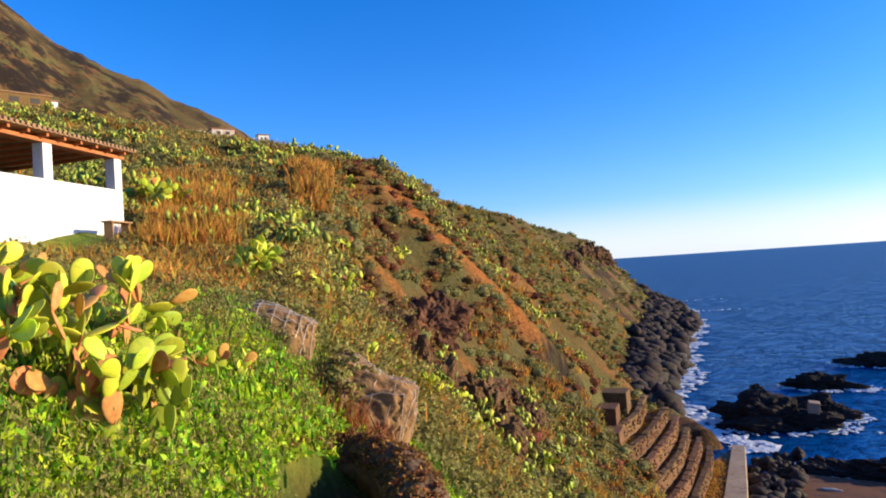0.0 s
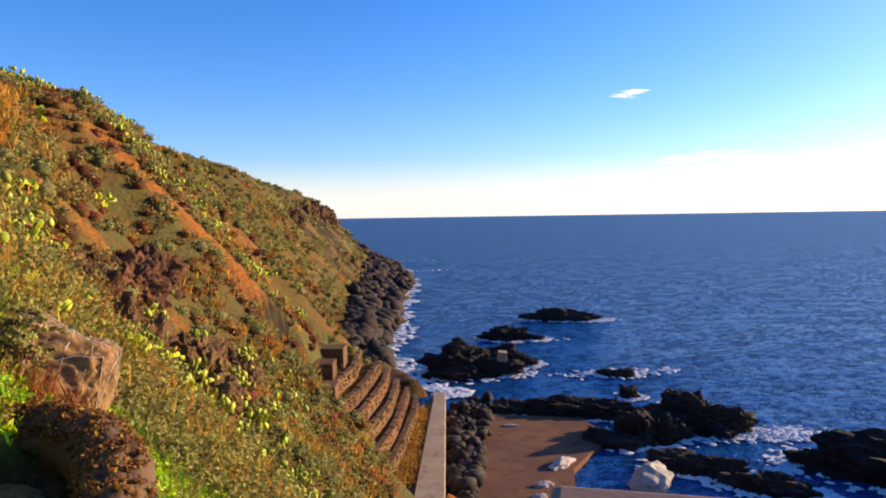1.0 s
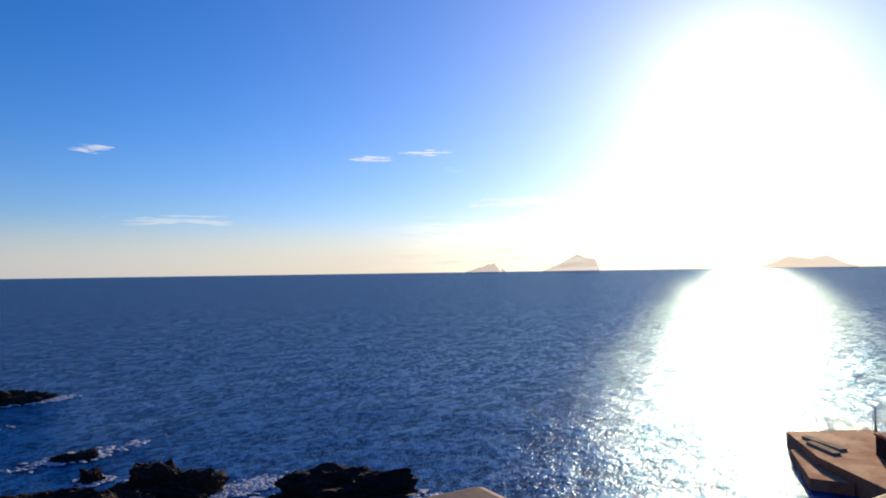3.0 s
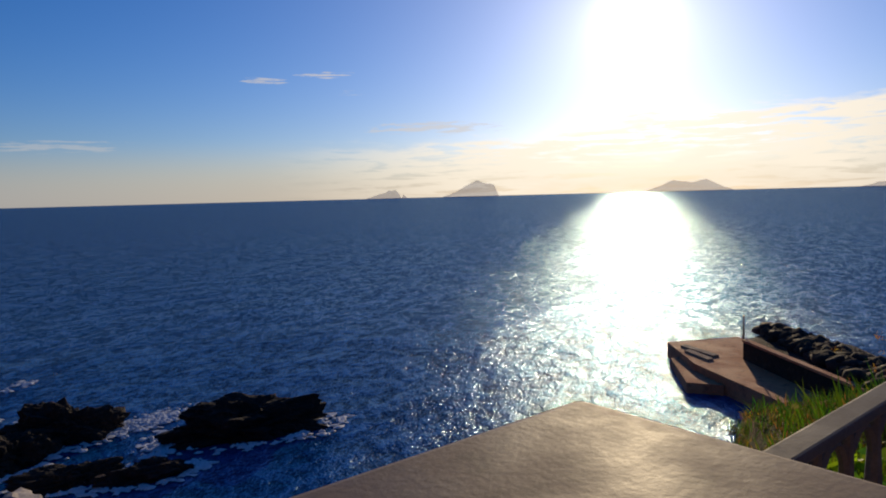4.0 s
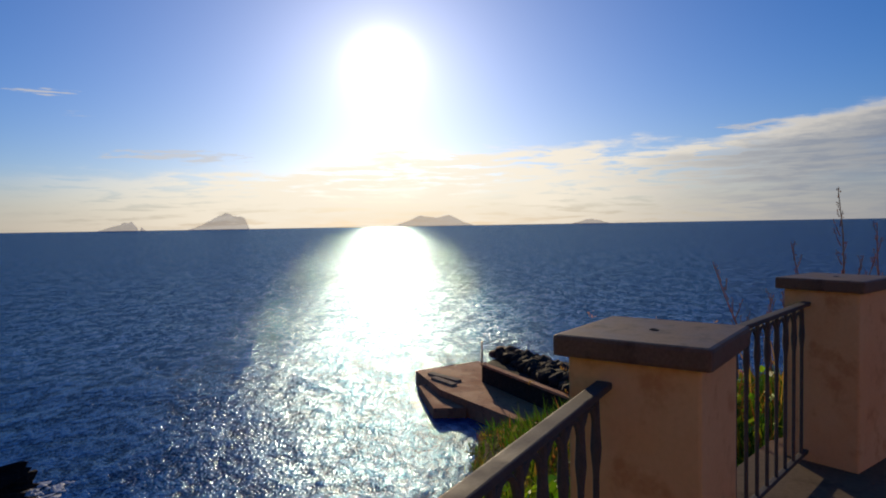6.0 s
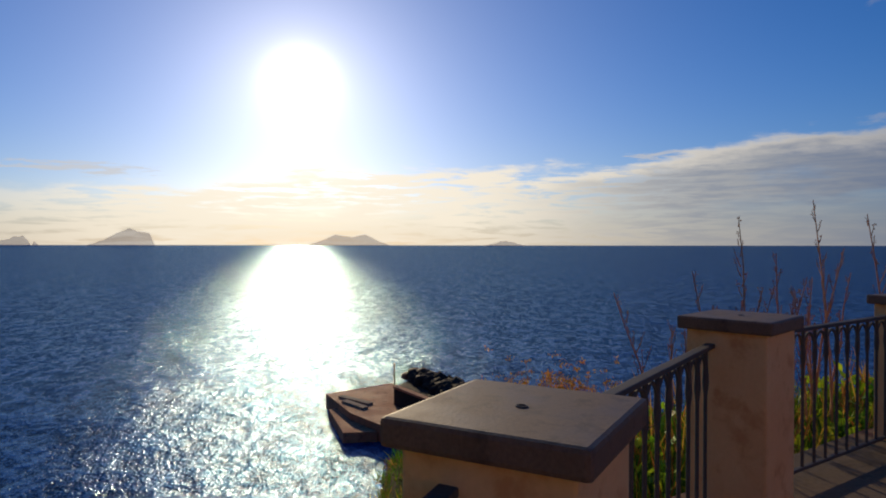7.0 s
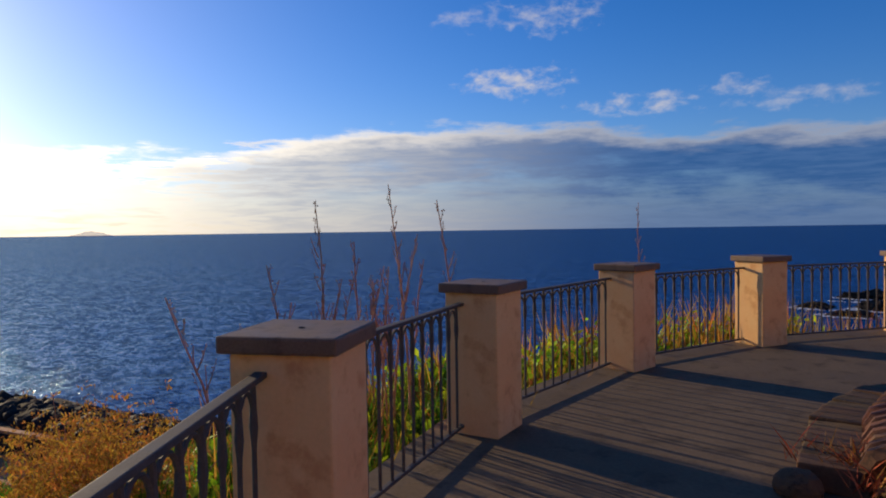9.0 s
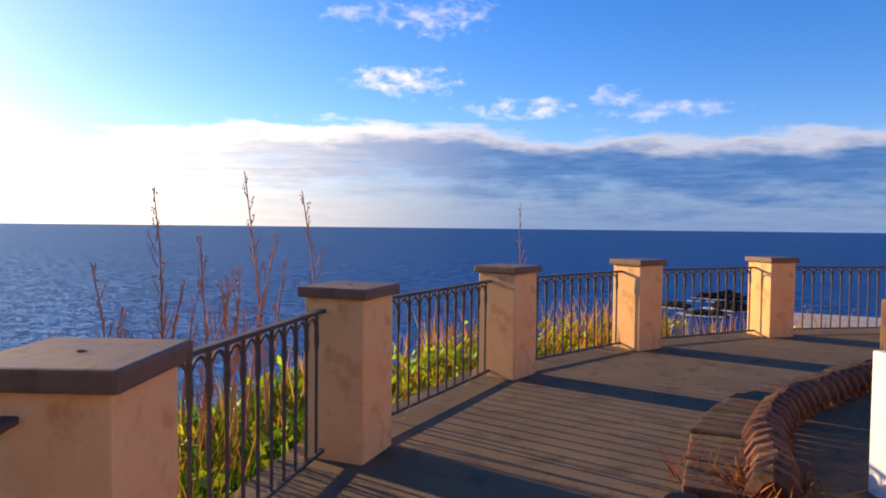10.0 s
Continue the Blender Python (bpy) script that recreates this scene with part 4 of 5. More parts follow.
# ---------------------------------------------------------------- white house and far houses
def make_house():
    ob = empty("white_house", Matrix.Translation((-11.25, 25.05, 0)) @ Matrix.Rotation(math.atan2(19.3 - 25.2, -12.0 + 10.9), 4, "Z"))
    # local x runs from the far corner towards the near end, local -y is inland

    def add(name, mat, label, *boxes, bevel=0.01, sub=None):
        bm = bmesh.new()
        for b in boxes:
            box(bm, *b, bevel)
        return part(name, bm, mat, sub or ob, label)
    add("parapet", WHITE, "whitewashed terrace parapet", (0, -0.32, 0.6, 13, 0.0, 5.25))
    add("side_wall", WHITE, "whitewashed side wall", (0, -5.0, 0.6, 0.3, -0.32, 5.25))
    for x in (0.0, 3.55, 7.1, 10.6):
        add("column", WHITE, "square white column", (x, -0.40, 5.25, x + 0.40, -0.003, 6.45))
    for x in (0.0, 4.2, 8.4):
        add("column", WHITE, "square white column", (x + 0.001, -5.0, 5.25, x + 0.38, -4.6, 6.35))
    add("terrace_slab", WHITE, "", (0.3, -5.0, 4.25, 13, -0.32, 4.4))
    add("edge_beam", BEAM, "red-stained edge beam", (-0.15, -0.44, 6.452, 13.2, 0.04, 6.58))
    slope = Matrix.Translation((0, 0, 6.58)) @ Matrix.Rotation(radians(2.0), 4, "X")
    for i in range(17):
        bm = bmesh.new()
        box(bm, 0.1 + i * 0.78, -5.2, 0.0, 0.2 + i * 0.78, 0.30, 0.12, 0.008, slope)
        part("rafter", bm, BEAM, ob, "red-brown rafter")
    bm = bmesh.new()
    box(bm, -0.35, -5.3, 0.125, 13.3, 0.42, 0.165, 0, slope)
    part("roof_deck", bm, TIMBER, ob, "brown timber roof deck")
    bm = bmesh.new()
    for i in range(62):
        pts = [slope @ Vector((-0.3 + i * 0.22, y, 0.20)) for y in (-5.3, 0.44)]
        tube(bm, [tuple(p) for p in pts], 0.075, 6)
    part("roof", bm, ROOF, ob, "rows of brown roof tiles")
    add("screen", REED, "brown reed screen", (0.5, -4.5, 4.4, 12.6, -4.4, 5.75))
    add("house_wall", WHITE, "white house wall", (8.5, -9.0, 3.0, 13.0, -5.0, 7.6))
    add("door", DARK_INSIDE, "dark doorway", (9.2, -5.002, 4.4, 10.3, -4.95, 6.5))
    tagged(ob, "white house terrace with columns and a tiled lean-to roof", "house")
    b = empty("wooden_bench", Matrix.Translation((-10.5, 22.9, ground_at(-10.5, 22.9) + 0.20)) @ Matrix.Rotation(radians(-100), 4, "Z"))
    for name, bx in (("seat", (-0.6, -0.2, 0.40, 0.6, 0.2, 0.46)), ("leg", (-0.5, -0.17, -0.4, -0.42, 0.17, 0.40)), ("leg", (0.42, -0.17, -0.4, 0.5, 0.17, 0.40))):
        bm = bmesh.new()
        box(bm, *bx, 0.01)
        part(name, bm, TIMBER, b)
    tagged(b, "small wooden bench beside the white wall", "bench")


make_house()


def make_far_house(az, d, el, w, h, mat, label):
    x, y = 0.58 - d * math.sin(radians(az)), -0.59 + d * math.cos(radians(az))
    z = max(1.52 + d * math.tan(radians(el)), ground_at(x, y))
    ob = empty("farm_house", pose(x, y, z, 0, 0, az + 15))
    bm = bmesh.new()
    box(bm, -w / 2, -w * 0.4, -30.0, w / 2, w * 0.4, h, 0.05)
    part("wall", bm, mat, ob)
    bm = bmesh.new()
    box(bm, -w / 2 - 0.3, -w * 0.4 - 0.3, h + 0.004, w / 2 + 0.3, w * 0.4 + 0.3, h + 0.4, 0.05)
    part("roof", bm, ROOF, ob, "low tiled roof")
    for i in range(2):
        bm = bmesh.new()
        box(bm, -w * 0.3 + i * w * 0.4, -w * 0.4 - 0.06, h * 0.3, -w * 0.12 + i * w * 0.4, -w * 0.4 + 0.1, h * 0.72)
        part("window", bm, DARK_INSIDE, ob, "dark window opening")
    return tagged(ob, label, "house", "small houses on the hillside")


make_far_house(13.9, 260, 11.2, 4.0, 2.6, WHITE, "small white house on the ridge")
make_far_house(17.2, 250, 11.6, 8.0, 2.6, PLASTER, "low pinkish house under the ridge")
make_far_house(18.9, 260, 11.6, 4.0, 2.6, WHITE, "small white house under the ridge")
make_far_house(29.6, 230, 13.2, 5.0, 3.2, WHITE, "small white house below the mountain cliff")
make_far_house(31.3, 220, 13.3, 13.0, 3.4, BOULDER, "brown stone house below the mountain cliff")


# ---------------------------------------------------------------- plants
def leaves(name, centres, radii, per, leaf, mat, seed, label, category, flat=0.65, hollow=0.55, up=0.0, aspect=0.55):
    """Clumps of small leaves: quads scattered through squashed domes."""
    rng = np.random.RandomState(seed)
    n = len(centres)
    d = rng.randn(n, per, 3)
    d /= np.linalg.norm(d, axis=2, keepdims=True)
    d[..., 2] = np.abs(d[..., 2])
    r = (hollow + (1 - hollow) * rng.rand(n, per, 1)) * (0.75 + 0.5 * rng.rand(n, per, 1))
    off = d * r * np.asarray(radii)[:, None, None] * np.array([1, 1, flat])
    c = np.asarray(centres)[:, None, :] + off
    a = rng.randn(n, per, 3)
    a[..., 2] += up * 2
    a /= np.linalg.norm(a, axis=2, keepdims=True)
    b = np.cross(a, d + 0.6 * rng.randn(n, per, 3))
    b /= np.linalg.norm(b, axis=2, keepdims=True) + 1e-9
    size = (np.asarray(leaf) * np.ones(n))[:, None, None] * (0.6 + 0.8 * rng.rand(n, per, 1))
    a, b = a * size, b * size * aspect
    v = np.stack([c - a, c - 0.2 * a + b, c + a, c + 0.1 * a - b], 2)
    f = np.arange(n * per * 4).reshape(-1, 4)
    return tagged(arrays(name, v.reshape(-1, 3), f, mat), label, category, kind="stuff")


def blades(name, centres, height, per, width, mat, seed, label, category, lean=0.45, spread=0.15):
    rng = np.random.RandomState(seed)
    n = len(centres)
    base = np.asarray(centres)[:, None, :] + np.concatenate([spread * rng.randn(n, per, 2), np.zeros((n, per, 1)) - 0.05], 2)
    h = (np.asarray(height) * np.ones(n))[:, None, None] * (0.5 + 0.7 * rng.rand(n, per, 1))
    tip = base + h * np.concatenate([lean * rng.randn(n, per, 2), np.ones((n, per, 1))], 2)
    mid = 0.55 * base + 0.45 * tip + h * np.array([0, 0, 0.08])
    t = rng.rand(n, per, 1) * 6.283
    side = np.concatenate([np.cos(t), np.sin(t), 0 * t], 2) * (np.asarray(width) * np.ones(n))[:, None, None] * (0.6 + 0.8 * rng.rand(n, per, 1))
    v = np.stack([base - side * 0.7, base + side * 0.7, mid + side, tip, mid - side], 2)
    quad = np.arange(n * per)[:, None, None] * 5
    faces = (np.array([[0, 1, 2], [0, 2, 4], [4, 2, 3]])[None] + quad).reshape(-1, 3)
    return tagged(arrays(name, v.reshape(-1, 3), faces, mat), label, category, kind="stuff")


def sample(n, az0, az1, r0, r1, seed, power=1.0):
    """Places on the ground, even in azimuth, closer together near by."""
    rng = np.random.RandomState(seed)
    a = np.radians(az0 + (az1 - az0) * rng.rand(n))
    r = r0 * (r1 / r0) ** (rng.rand(n) ** power)
    x, y = 0.58 - r * np.sin(a), -0.59 + r * np.cos(a)
    return x, y, land(x, y), r, rng


def dry(x, y, z):
    """Where plants may stand: above the shore, off the house and the terraces."""
    s, u = x * EX + y * EY, -x * EY + y * EX
    az, r = np.degrees(np.arctan2(-(x - 0.58), y + 0.59)), np.hypot(x - 0.58, y + 0.59)
    house = (x < -9.8) & (x > -22) & (y > 12) & (y < 26.5)
    along, across = tier_place(x, y)
    tiers = (across > -2.6) & (across < 8) & (along > -2) & (along < 24)
    terrace = (x > -8) & (x < 7.5) & (y < 1.3) & (y > -19)
    hole = ((x + 0.95) / 0.82) ** 2 + ((y - 8.5) / 2.38) ** 2 < 1
    bare = scar(s, u) > 0.45
    return (z > SEA + 4) & ~hole & ~bare & ~house & ~tiers & ~terrace


BRUSH = material("dry_brushwood", ((0.27, 0.12, 0.035), (0.38, 0.18, 0.05), (0.14, 0.065, 0.024)), 0.3, 3.0, 0.9, 0.2, 0.02, spread=0.5, island=True, translucent=0.3)


# leaf colours darkened for the shade inside the bushes
CORE = material("shaded_scrub_heart", ((0.14, 0.145, 0.045), (0.20, 0.19, 0.06), (0.11, 0.08, 0.026)), 1.5, 9.0, 0.95, 1.0, 0.15, spread=0.45, island=True)
BRUSH_CORE = material("shaded_brushwood_heart", ((0.12, 0.046, 0.015), (0.18, 0.07, 0.02), (0.06, 0.028, 0.012)), 1.5, 9.0, 0.95, 1.0, 0.15, spread=0.45, island=True)


def zone(x, y):
    """Greener ground: the lower bank and the top of the slope."""
    s, u = x * EX + y * EY, -x * EY + y * EX
    return np.maximum((1 - step(s, 34, 46)) * (1 - step(u, 14, 20)), step(u - 0.10 * s, 12, 20))


def gully(x, y):
    """The dark brown hollow of bare rock and brushwood in the middle of the slope."""
    az, r = np.degrees(np.arctan2(-x, y)), np.hypot(x, y)
    w = 1.6 * fbm(x / 5, y / 5, 3)
    return (az + 2 * w < 6.5) & (az + 2 * w > -9) & (r > 27) & (r + 6 * w < 52)


def put_scrub():
    x, y, z, r, rng = sample(12500, -19, 36, 15, 170, 31, 0.85)
    green = fbm(x / 12, y / 12, 4) + 0.12
    ok = dry(x, y, z) & (green + 0.35 * rng.rand(len(x)) + 0.32 * zone(x, y) > 0.14) & ~((rng.rand(len(x)) < 0.85) & (np.degrees(np.arctan2(-x, y)) > 13) & (r < 23)) & ~((rng.rand(len(x)) < 0.8) & gully(x, y))
    x, y, z, r = x[ok], y[ok], z[ok], r[ok]
    size = (0.28 + 0.55 * rng.rand(len(x)) ** 1.5) * (0.85 + r / 160)
    size = size * 1.25
    k = r > 24
    stones("scrub_core", np.stack([x, y, z + 0.06 * size], 1)[k], size[k] * 0.5, CORE, 30, "dense hearts of the scrub bushes, inner shade put into their colour", "shrubs", 0.75)
    leaves("scrub", np.stack([x, y, z], 1), size, 80, 0.055 + 0.0009 * r, SHRUB, 32, "grey-green scrub bushes over the hillside", "shrubs")
    x, y, z, r, rng = sample(2600, -18, 36, 120, 520, 33, 0.8)
    ok = dry(x, y, z)
    x, y, z, r = x[ok], y[ok], z[ok], r[ok]
    leaves("far_scrub", np.stack([x, y, z], 1), 0.9 + 1.3 * rng.rand(len(x)) * (r / 250), 20, 0.0028 * r, SHRUB, 34, "scrub on the far slopes", "shrubs")
    x, y, z, r, rng = sample(4600, -19, 34, 18, 170, 37, 0.85)
    ok = dry(x, y, z) & (fbm(x / 14 + 70, y / 14, 4) + 0.3 * rng.rand(len(x)) - 0.6 * zone(x, y) + 0.5 * gully(x, y) > 0.1)
    x, y, z, r = x[ok], y[ok], z[ok], r[ok]
    size = (0.3 + 0.55 * rng.rand(len(x))) * (0.85 + r / 160)
    k = r > 24
    stones("brush_core", np.stack([x, y, z + 0.05 * size], 1)[k], size[k] * 0.62, BRUSH_CORE, 40, "dense hearts of the dry brushwood, inner shade put into their colour", "shrubs", 0.7)
    leaves("dry_brush", np.stack([x, y, z], 1), size, 40, 0.075 + 0.0011 * r, BRUSH, 38, "rust-brown dry brushwood over the hillside", "shrubs")
    x, y, z, r, rng = sample(5200, -19, 34, 16, 190, 35, 0.85)
    ok = dry(x, y, z) & (fbm(x / 9 + 40, y / 9, 4) + 0.25 * rng.rand(len(x)) - 0.25 * gully(x, y) > 0.06)
    x, y, z, r = x[ok], y[ok], z[ok], r[ok]
    blades("dry_grass", np.stack([x, y, z], 1), 0.45 + 0.004 * r, 16, 0.014 + 0.0007 * r, DRYGRASS, 36, "tufts of dry orange grass on the slope", "grass", 0.45, 0.28)


put_scrub()
_x, _y, _z, _r, _g = sample(900, 16.5, 23.5, 24, 44, 61, 1.0)
_k = dry(_x, _y, _z)
blades("golden_reeds", np.stack([_x, _y, _z], 1)[_k], 0.9, 16, 0.03, DRYGRASS, 62, "tall golden dry reeds above the bank", "grass", 0.22, 0.3)
_x, _y, _z, _r, _g = sample(160, 9.0, 11.5, 40, 52, 63, 1.0)
blades("golden_reeds", np.stack([_x, _y, _z], 1), 0.9, 18, 0.04, DRYGRASS, 64, "patch of golden dry reeds on the slope", "grass", 0.3, 0.35)
_g = np.random.RandomState(65)
_t, _o = _g.rand(160), 0.2 + 2.2 * _g.rand(160)
TUFTS += [tuple(p) for p in np.stack([17.4 + 10.6 * _t + 0.86 * _o * (1 - 0.3 * _t), 48.6 + 19.4 * _t - 0.5 * _o, np.full(160, -20.25)], 1)]
blades("tier_grass", TUFTS, 0.32, 18, 0.04, DRYGRASS, 39, "dry grass growing on the stone terraces", "grass", 0.5, 0.35)


def put_meadow():
    x, y, z, r, rng = sample(17000, -10, 42, 4.5, 24, 41, 0.8)
    ok = dry(x, y, z) & (fbm(x / 2.2, y / 2.2, 4) + 0.45 * rng.rand(len(x)) > -0.05)
    x, y, z, r = x[ok], y[ok], z[ok], r[ok]
    leaves("creeper", np.stack([x, y, z - 0.03], 1), 0.13 + 0.20 * rng.rand(len(x)), 16, 0.045 + 0.0016 * r, LEAF, 42, "bright green low creeper covering the bank", "creeper", 0.8, 0.3, 0.2, 0.5)
    x, y, z, r, rng = sample(4200, -8, 40, 6.0, 26, 43, 0.9)
    ok = dry(x, y, z)
    x, y, z, r = x[ok], y[ok], z[ok], r[ok]
    blades("meadow_grass", np.stack([x, y, z], 1), 0.10 + 0.16 * rng.rand(len(x)), 7, 0.012 + 0.0006 * r, GRASS, 44, "green grass on the bank", "grass", 0.35, 0.2)
    x, y, z, r, rng = sample(620, -6, 36, 6, 24, 45, 0.9)
    ok = dry(x, y, z)
    x, y, z = x[ok], y[ok], z[ok]
    leaves("grey_herbs", np.stack([x, y, z], 1), 0.22 + 0.35 * rng.rand(len(x)), 240, 0.035, SHRUB, 46, "soft grey-green herbs among the creeper", "shrubs", 1.1, 0.2, 0.9, 0.3)

    x, y, z, r, rng = sample(190, 8, 30, 9, 24, 47, 0.8)
    ok = dry(x, y, z) & (fbm(x / 3 + 21, y / 3, 3) + 0.2 * rng.rand(len(x)) > 0.12)
    x, y, z = x[ok], y[ok], z[ok]
    leaves("withered_herbs", np.stack([x, y, z], 1), 0.25 + 0.35 * rng.rand(len(x)), 150, 0.035, BRUSH, 48, "brown withered herbs among the creeper", "shrubs", 0.9, 0.2, 0.7, 0.3)


put_meadow()


def pad_mesh(rows=5, sides=12):
    """One cactus pad, standing on its base at the origin, 1 long."""
    bm = bmesh.new()
    bmesh.ops.create_uvsphere(bm, u_segments=sides, v_segments=rows + 2, radius=1.0)
    for v in bm.verts:
        z = (v.co.z + 1) / 2
        wide = 0.36 * (0.62 + 0.55 * z - 0.1 * z * z)
        v.co = Vector((v.co.x * wide, v.co.y * 0.055 * (1.25 - 0.5 * z), z + 0.02 * v.co.x * v.co.x))
    for f in bm.faces:
        f.smooth = True
    me = bpy.data.meshes.new("pad")
    bm.to_mesh(me)
    bm.free()
    return me


PAD_MESH = pad_mesh()
PAD_MESH.materials.append(PAD)
DRY_MESH = pad_mesh()
DRY_MESH.name = "dry_pad"
DRY_MESH.materials.append(PAD_DRY)


def pad_tree(rng, stems, levels, size, spread):
    """Poses of the pads of one plant."""
    out = []

    def grow(m, lev, s):
        out.append((m @ Matrix.Diagonal((s, s, s, 1)), lev))
        if lev >= levels:
            return
        for _ in range(rng.choice((1, 2, 2, 3))):
            up = m @ Matrix.Translation((rng.uniform(-0.22, 0.22) * s, 0, s * rng.uniform(0.82, 0.97)))
            turn = Matrix.Rotation(rng.uniform(-0.9, 0.9), 4, "Z") @ Matrix.Rotation(rng.uniform(-1.0, 1.0), 4, "Y") @ Matrix.Rotation(rng.uniform(-0.8, 0.8), 4, "X")
            grow(up @ turn, lev + 1, size * rng.uniform(0.72, 1.15))

    for _ in range(stems):
        a, d = rng.uniform(0, 6.283), spread * math.sqrt(rng.random())
        m = Matrix.Translation((d * math.cos(a), d * math.sin(a), -0.05)) @ Matrix.Rotation(rng.uniform(0, 6.283), 4, "Z") @ Matrix.Rotation(rng.uniform(-0.6, 0.6), 4, "Y") @ Matrix.Rotation(rng.uniform(-0.3, 0.3), 4, "X")
        grow(m, 0, size)
    return out


def make_pear(x, y, z, seed, stems, levels, size, spread, dead=0.08, label="prickly pear with bright yellow-green pads"):
    rng = random.Random(seed)
    ob = empty("prickly_pear", Matrix.Translation((x, y, z)))
    for m, lev in pad_tree(rng, stems, levels, size, spread):
        brown = rng.random() < dead
        o = new("dry_pad" if brown else "pad", DRY_MESH if brown else PAD_MESH)
        o.parent = ob
        o.matrix_basis = m
    return tagged(ob, label, "cactus", "prickly pears on the hillside")


def pear_at(az, d, *rest, **kw):
    x, y = 0.58 - d * math.sin(radians(az)), -0.59 + d * math.cos(radians(az))
    make_pear(x, y, ground_at(x, y), *rest, **kw)


pear_at(29.6, 8.6, 1, 6, 3, 0.34, 0.8, dead=0.18, label="large prickly pear with sunlit and dried orange pads")
pear_at(27.4, 7.7, 21, 6, 2, 0.36, 0.6, dead=0.30, label="large prickly pear with sunlit and dried orange pads")
pear_at(25.0, 7.9, 22, 6, 2, 0.33, 0.55, dead=0.25, label="prickly pear with yellow and dried orange pads")
pear_at(23.0, 8.6, 23, 5, 1, 0.30, 0.5, dead=0.15)
pear_at(32.6, 7.6, 3, 5, 3, 0.33, 0.5, dead=0.3)
pear_at(33.4, 9.5, 26, 2, 3, 0.36, 0.2, dead=0.3, label="tall prickly pear with some dried brown pads")
pear_at(30.6, 6.2, 2, 1, 1, 0.36, 0.05, dead=0.0, label="young prickly pear with two tall green pads")
pear_at(20.6, 9.6, 4, 5, 1, 0.22, 0.5, dead=0.1)
pear_at(17.0, 10.5, 5, 4, 1, 0.24, 0.45, dead=0.35, label="small prickly pear with yellowed pads")
pear_at(18.4, 9.0, 24, 2, 1, 0.22, 0.25, dead=0.5, label="small prickly pear with yellowed pads")
pear_at(15.3, 21.0, 6, 7, 3, 0.34, 0.7, dead=0.05)
pear_at(16.6, 19.5, 7, 5, 2, 0.32, 0.8, dead=0.1)
pear_at(7.6, 17.5, 8, 5, 1, 0.30, 0.9)
pear_at(3.0, 19.5, 9, 6, 2, 0.30, 0.7)
pear_at(2.0, 21.0, 10, 5, 1, 0.30, 0.8)
pear_at(11.2, 20.0, 11, 6, 2, 0.30, 1.0)
pear_at(9.4, 24.0, 12, 6, 2, 0.32, 1.2)
pear_at(22.6, 34.0, 13, 8, 4, 0.42, 0.9, label="tall prickly pear with a bare woody foot")
pear_at(21.0, 27.0, 14, 6, 1, 0.3, 1.0)


for i, (az, d) in enumerate(((14.0, 33), (12.2, 36), (10.6, 30), (17.6, 40), (13.0, 46), (8.2, 38), (6.0, 34), (11.6, 54), (7.0, 50), (3.6, 46), (1.2, 40), (-1.6, 24), (-3.6, 27),
                             (5.2, 22.5), (0.2, 27), (-8.0, 33), (19.4, 30), (15.0, 55), (9.6, 62), (18.6, 24.5))):
    pear_at(az, d, 300 + i, 6, 2, 0.27 + 0.0022 * d, 0.8, dead=0.06)


def put_far_pears():
    """Prickly pears over the slope: flat hexagonal lenses in groups."""
    x, y, z, r, rng = sample(1000, -12, 34, 24, 190, 51, 0.75)
    ok = dry(x, y, z) & (fbm(x / 22 + 9, y / 22, 3) + 0.25 * rng.rand(len(x)) + 0.12 * zone(x, y) > 0.10) & (-x * EY + y * EX > -2)
    x, y, z, r = x[ok], y[ok], z[ok], r[ok]
    per, n = 26, len(x)
    big = (0.6 + 0.8 * rng.rand(n))[:, None]
    off = rng.randn(n, per, 3) * np.array([0.55, 0.55, 0.0]) * big[..., None]
    hgt = np.minimum(np.abs(rng.randn(n, per)) * 0.34, 0.75) * big + 0.12
    off = off * (1.15 - hgt / big)[..., None]
    c = np.stack([x, y, z], 1)[:, None] + off
    c[..., 2] += hgt
    L = 0.15 + 0.0011 * r[:, None] + 0.07 * rng.rand(n, per)
    ax = rng.randn(n, per, 3) * 0.6 + np.array([0, 0, 1.0])
    ax /= np.linalg.norm(ax, axis=2, keepdims=True)
    nn = np.cross(ax, rng.randn(n, per, 3))
    nn /= np.linalg.norm(nn, axis=2, keepdims=True)
    bb = np.cross(ax, nn)
    rim = [np.cos(t) * ax * L[..., None] + 0.62 * np.sin(t) * bb * L[..., None] for t in np.arange(6) * math.pi / 3]
    v = np.stack([c + q for q in rim] + [c + nn * 0.18 * L[..., None], c - nn * 0.18 * L[..., None]], 2)
    tri = np.array([[i, (i + 1) % 6, 6] for i in range(6)] + [[(i + 1) % 6, i, 7] for i in range(6)])
    f = tri[None] + np.arange(n * per)[:, None, None] * 8
    tagged(arrays("prickly_pear_thicket", v.reshape(-1, 3), f.reshape(-1, 3), PAD_STUFF), "prickly pear thickets spread over the hillside", "cactus", kind="stuff")


put_far_pears()

OUTCROP = material("dark_outcrop", ((0.12, 0.058, 0.025), (0.19, 0.09, 0.035), (0.055, 0.029, 0.016)), 0.8, 5.0, 0.95, 1.0, 0.2, spread=0.2)
# boulders under rusty netting, and the hollow beside them
def near_rock(az, d, size, turn, seed, lift, label, mat=None):
    x, y = 0.58 - d * math.sin(radians(az)), -0.59 + d * math.cos(radians(az))
    return make_rock(x, y, ground_at(x, y) + lift, size, turn, seed, mat or BOULDER, "boulder", label, "boulder", "boulders on the bank", 5, 0.20)


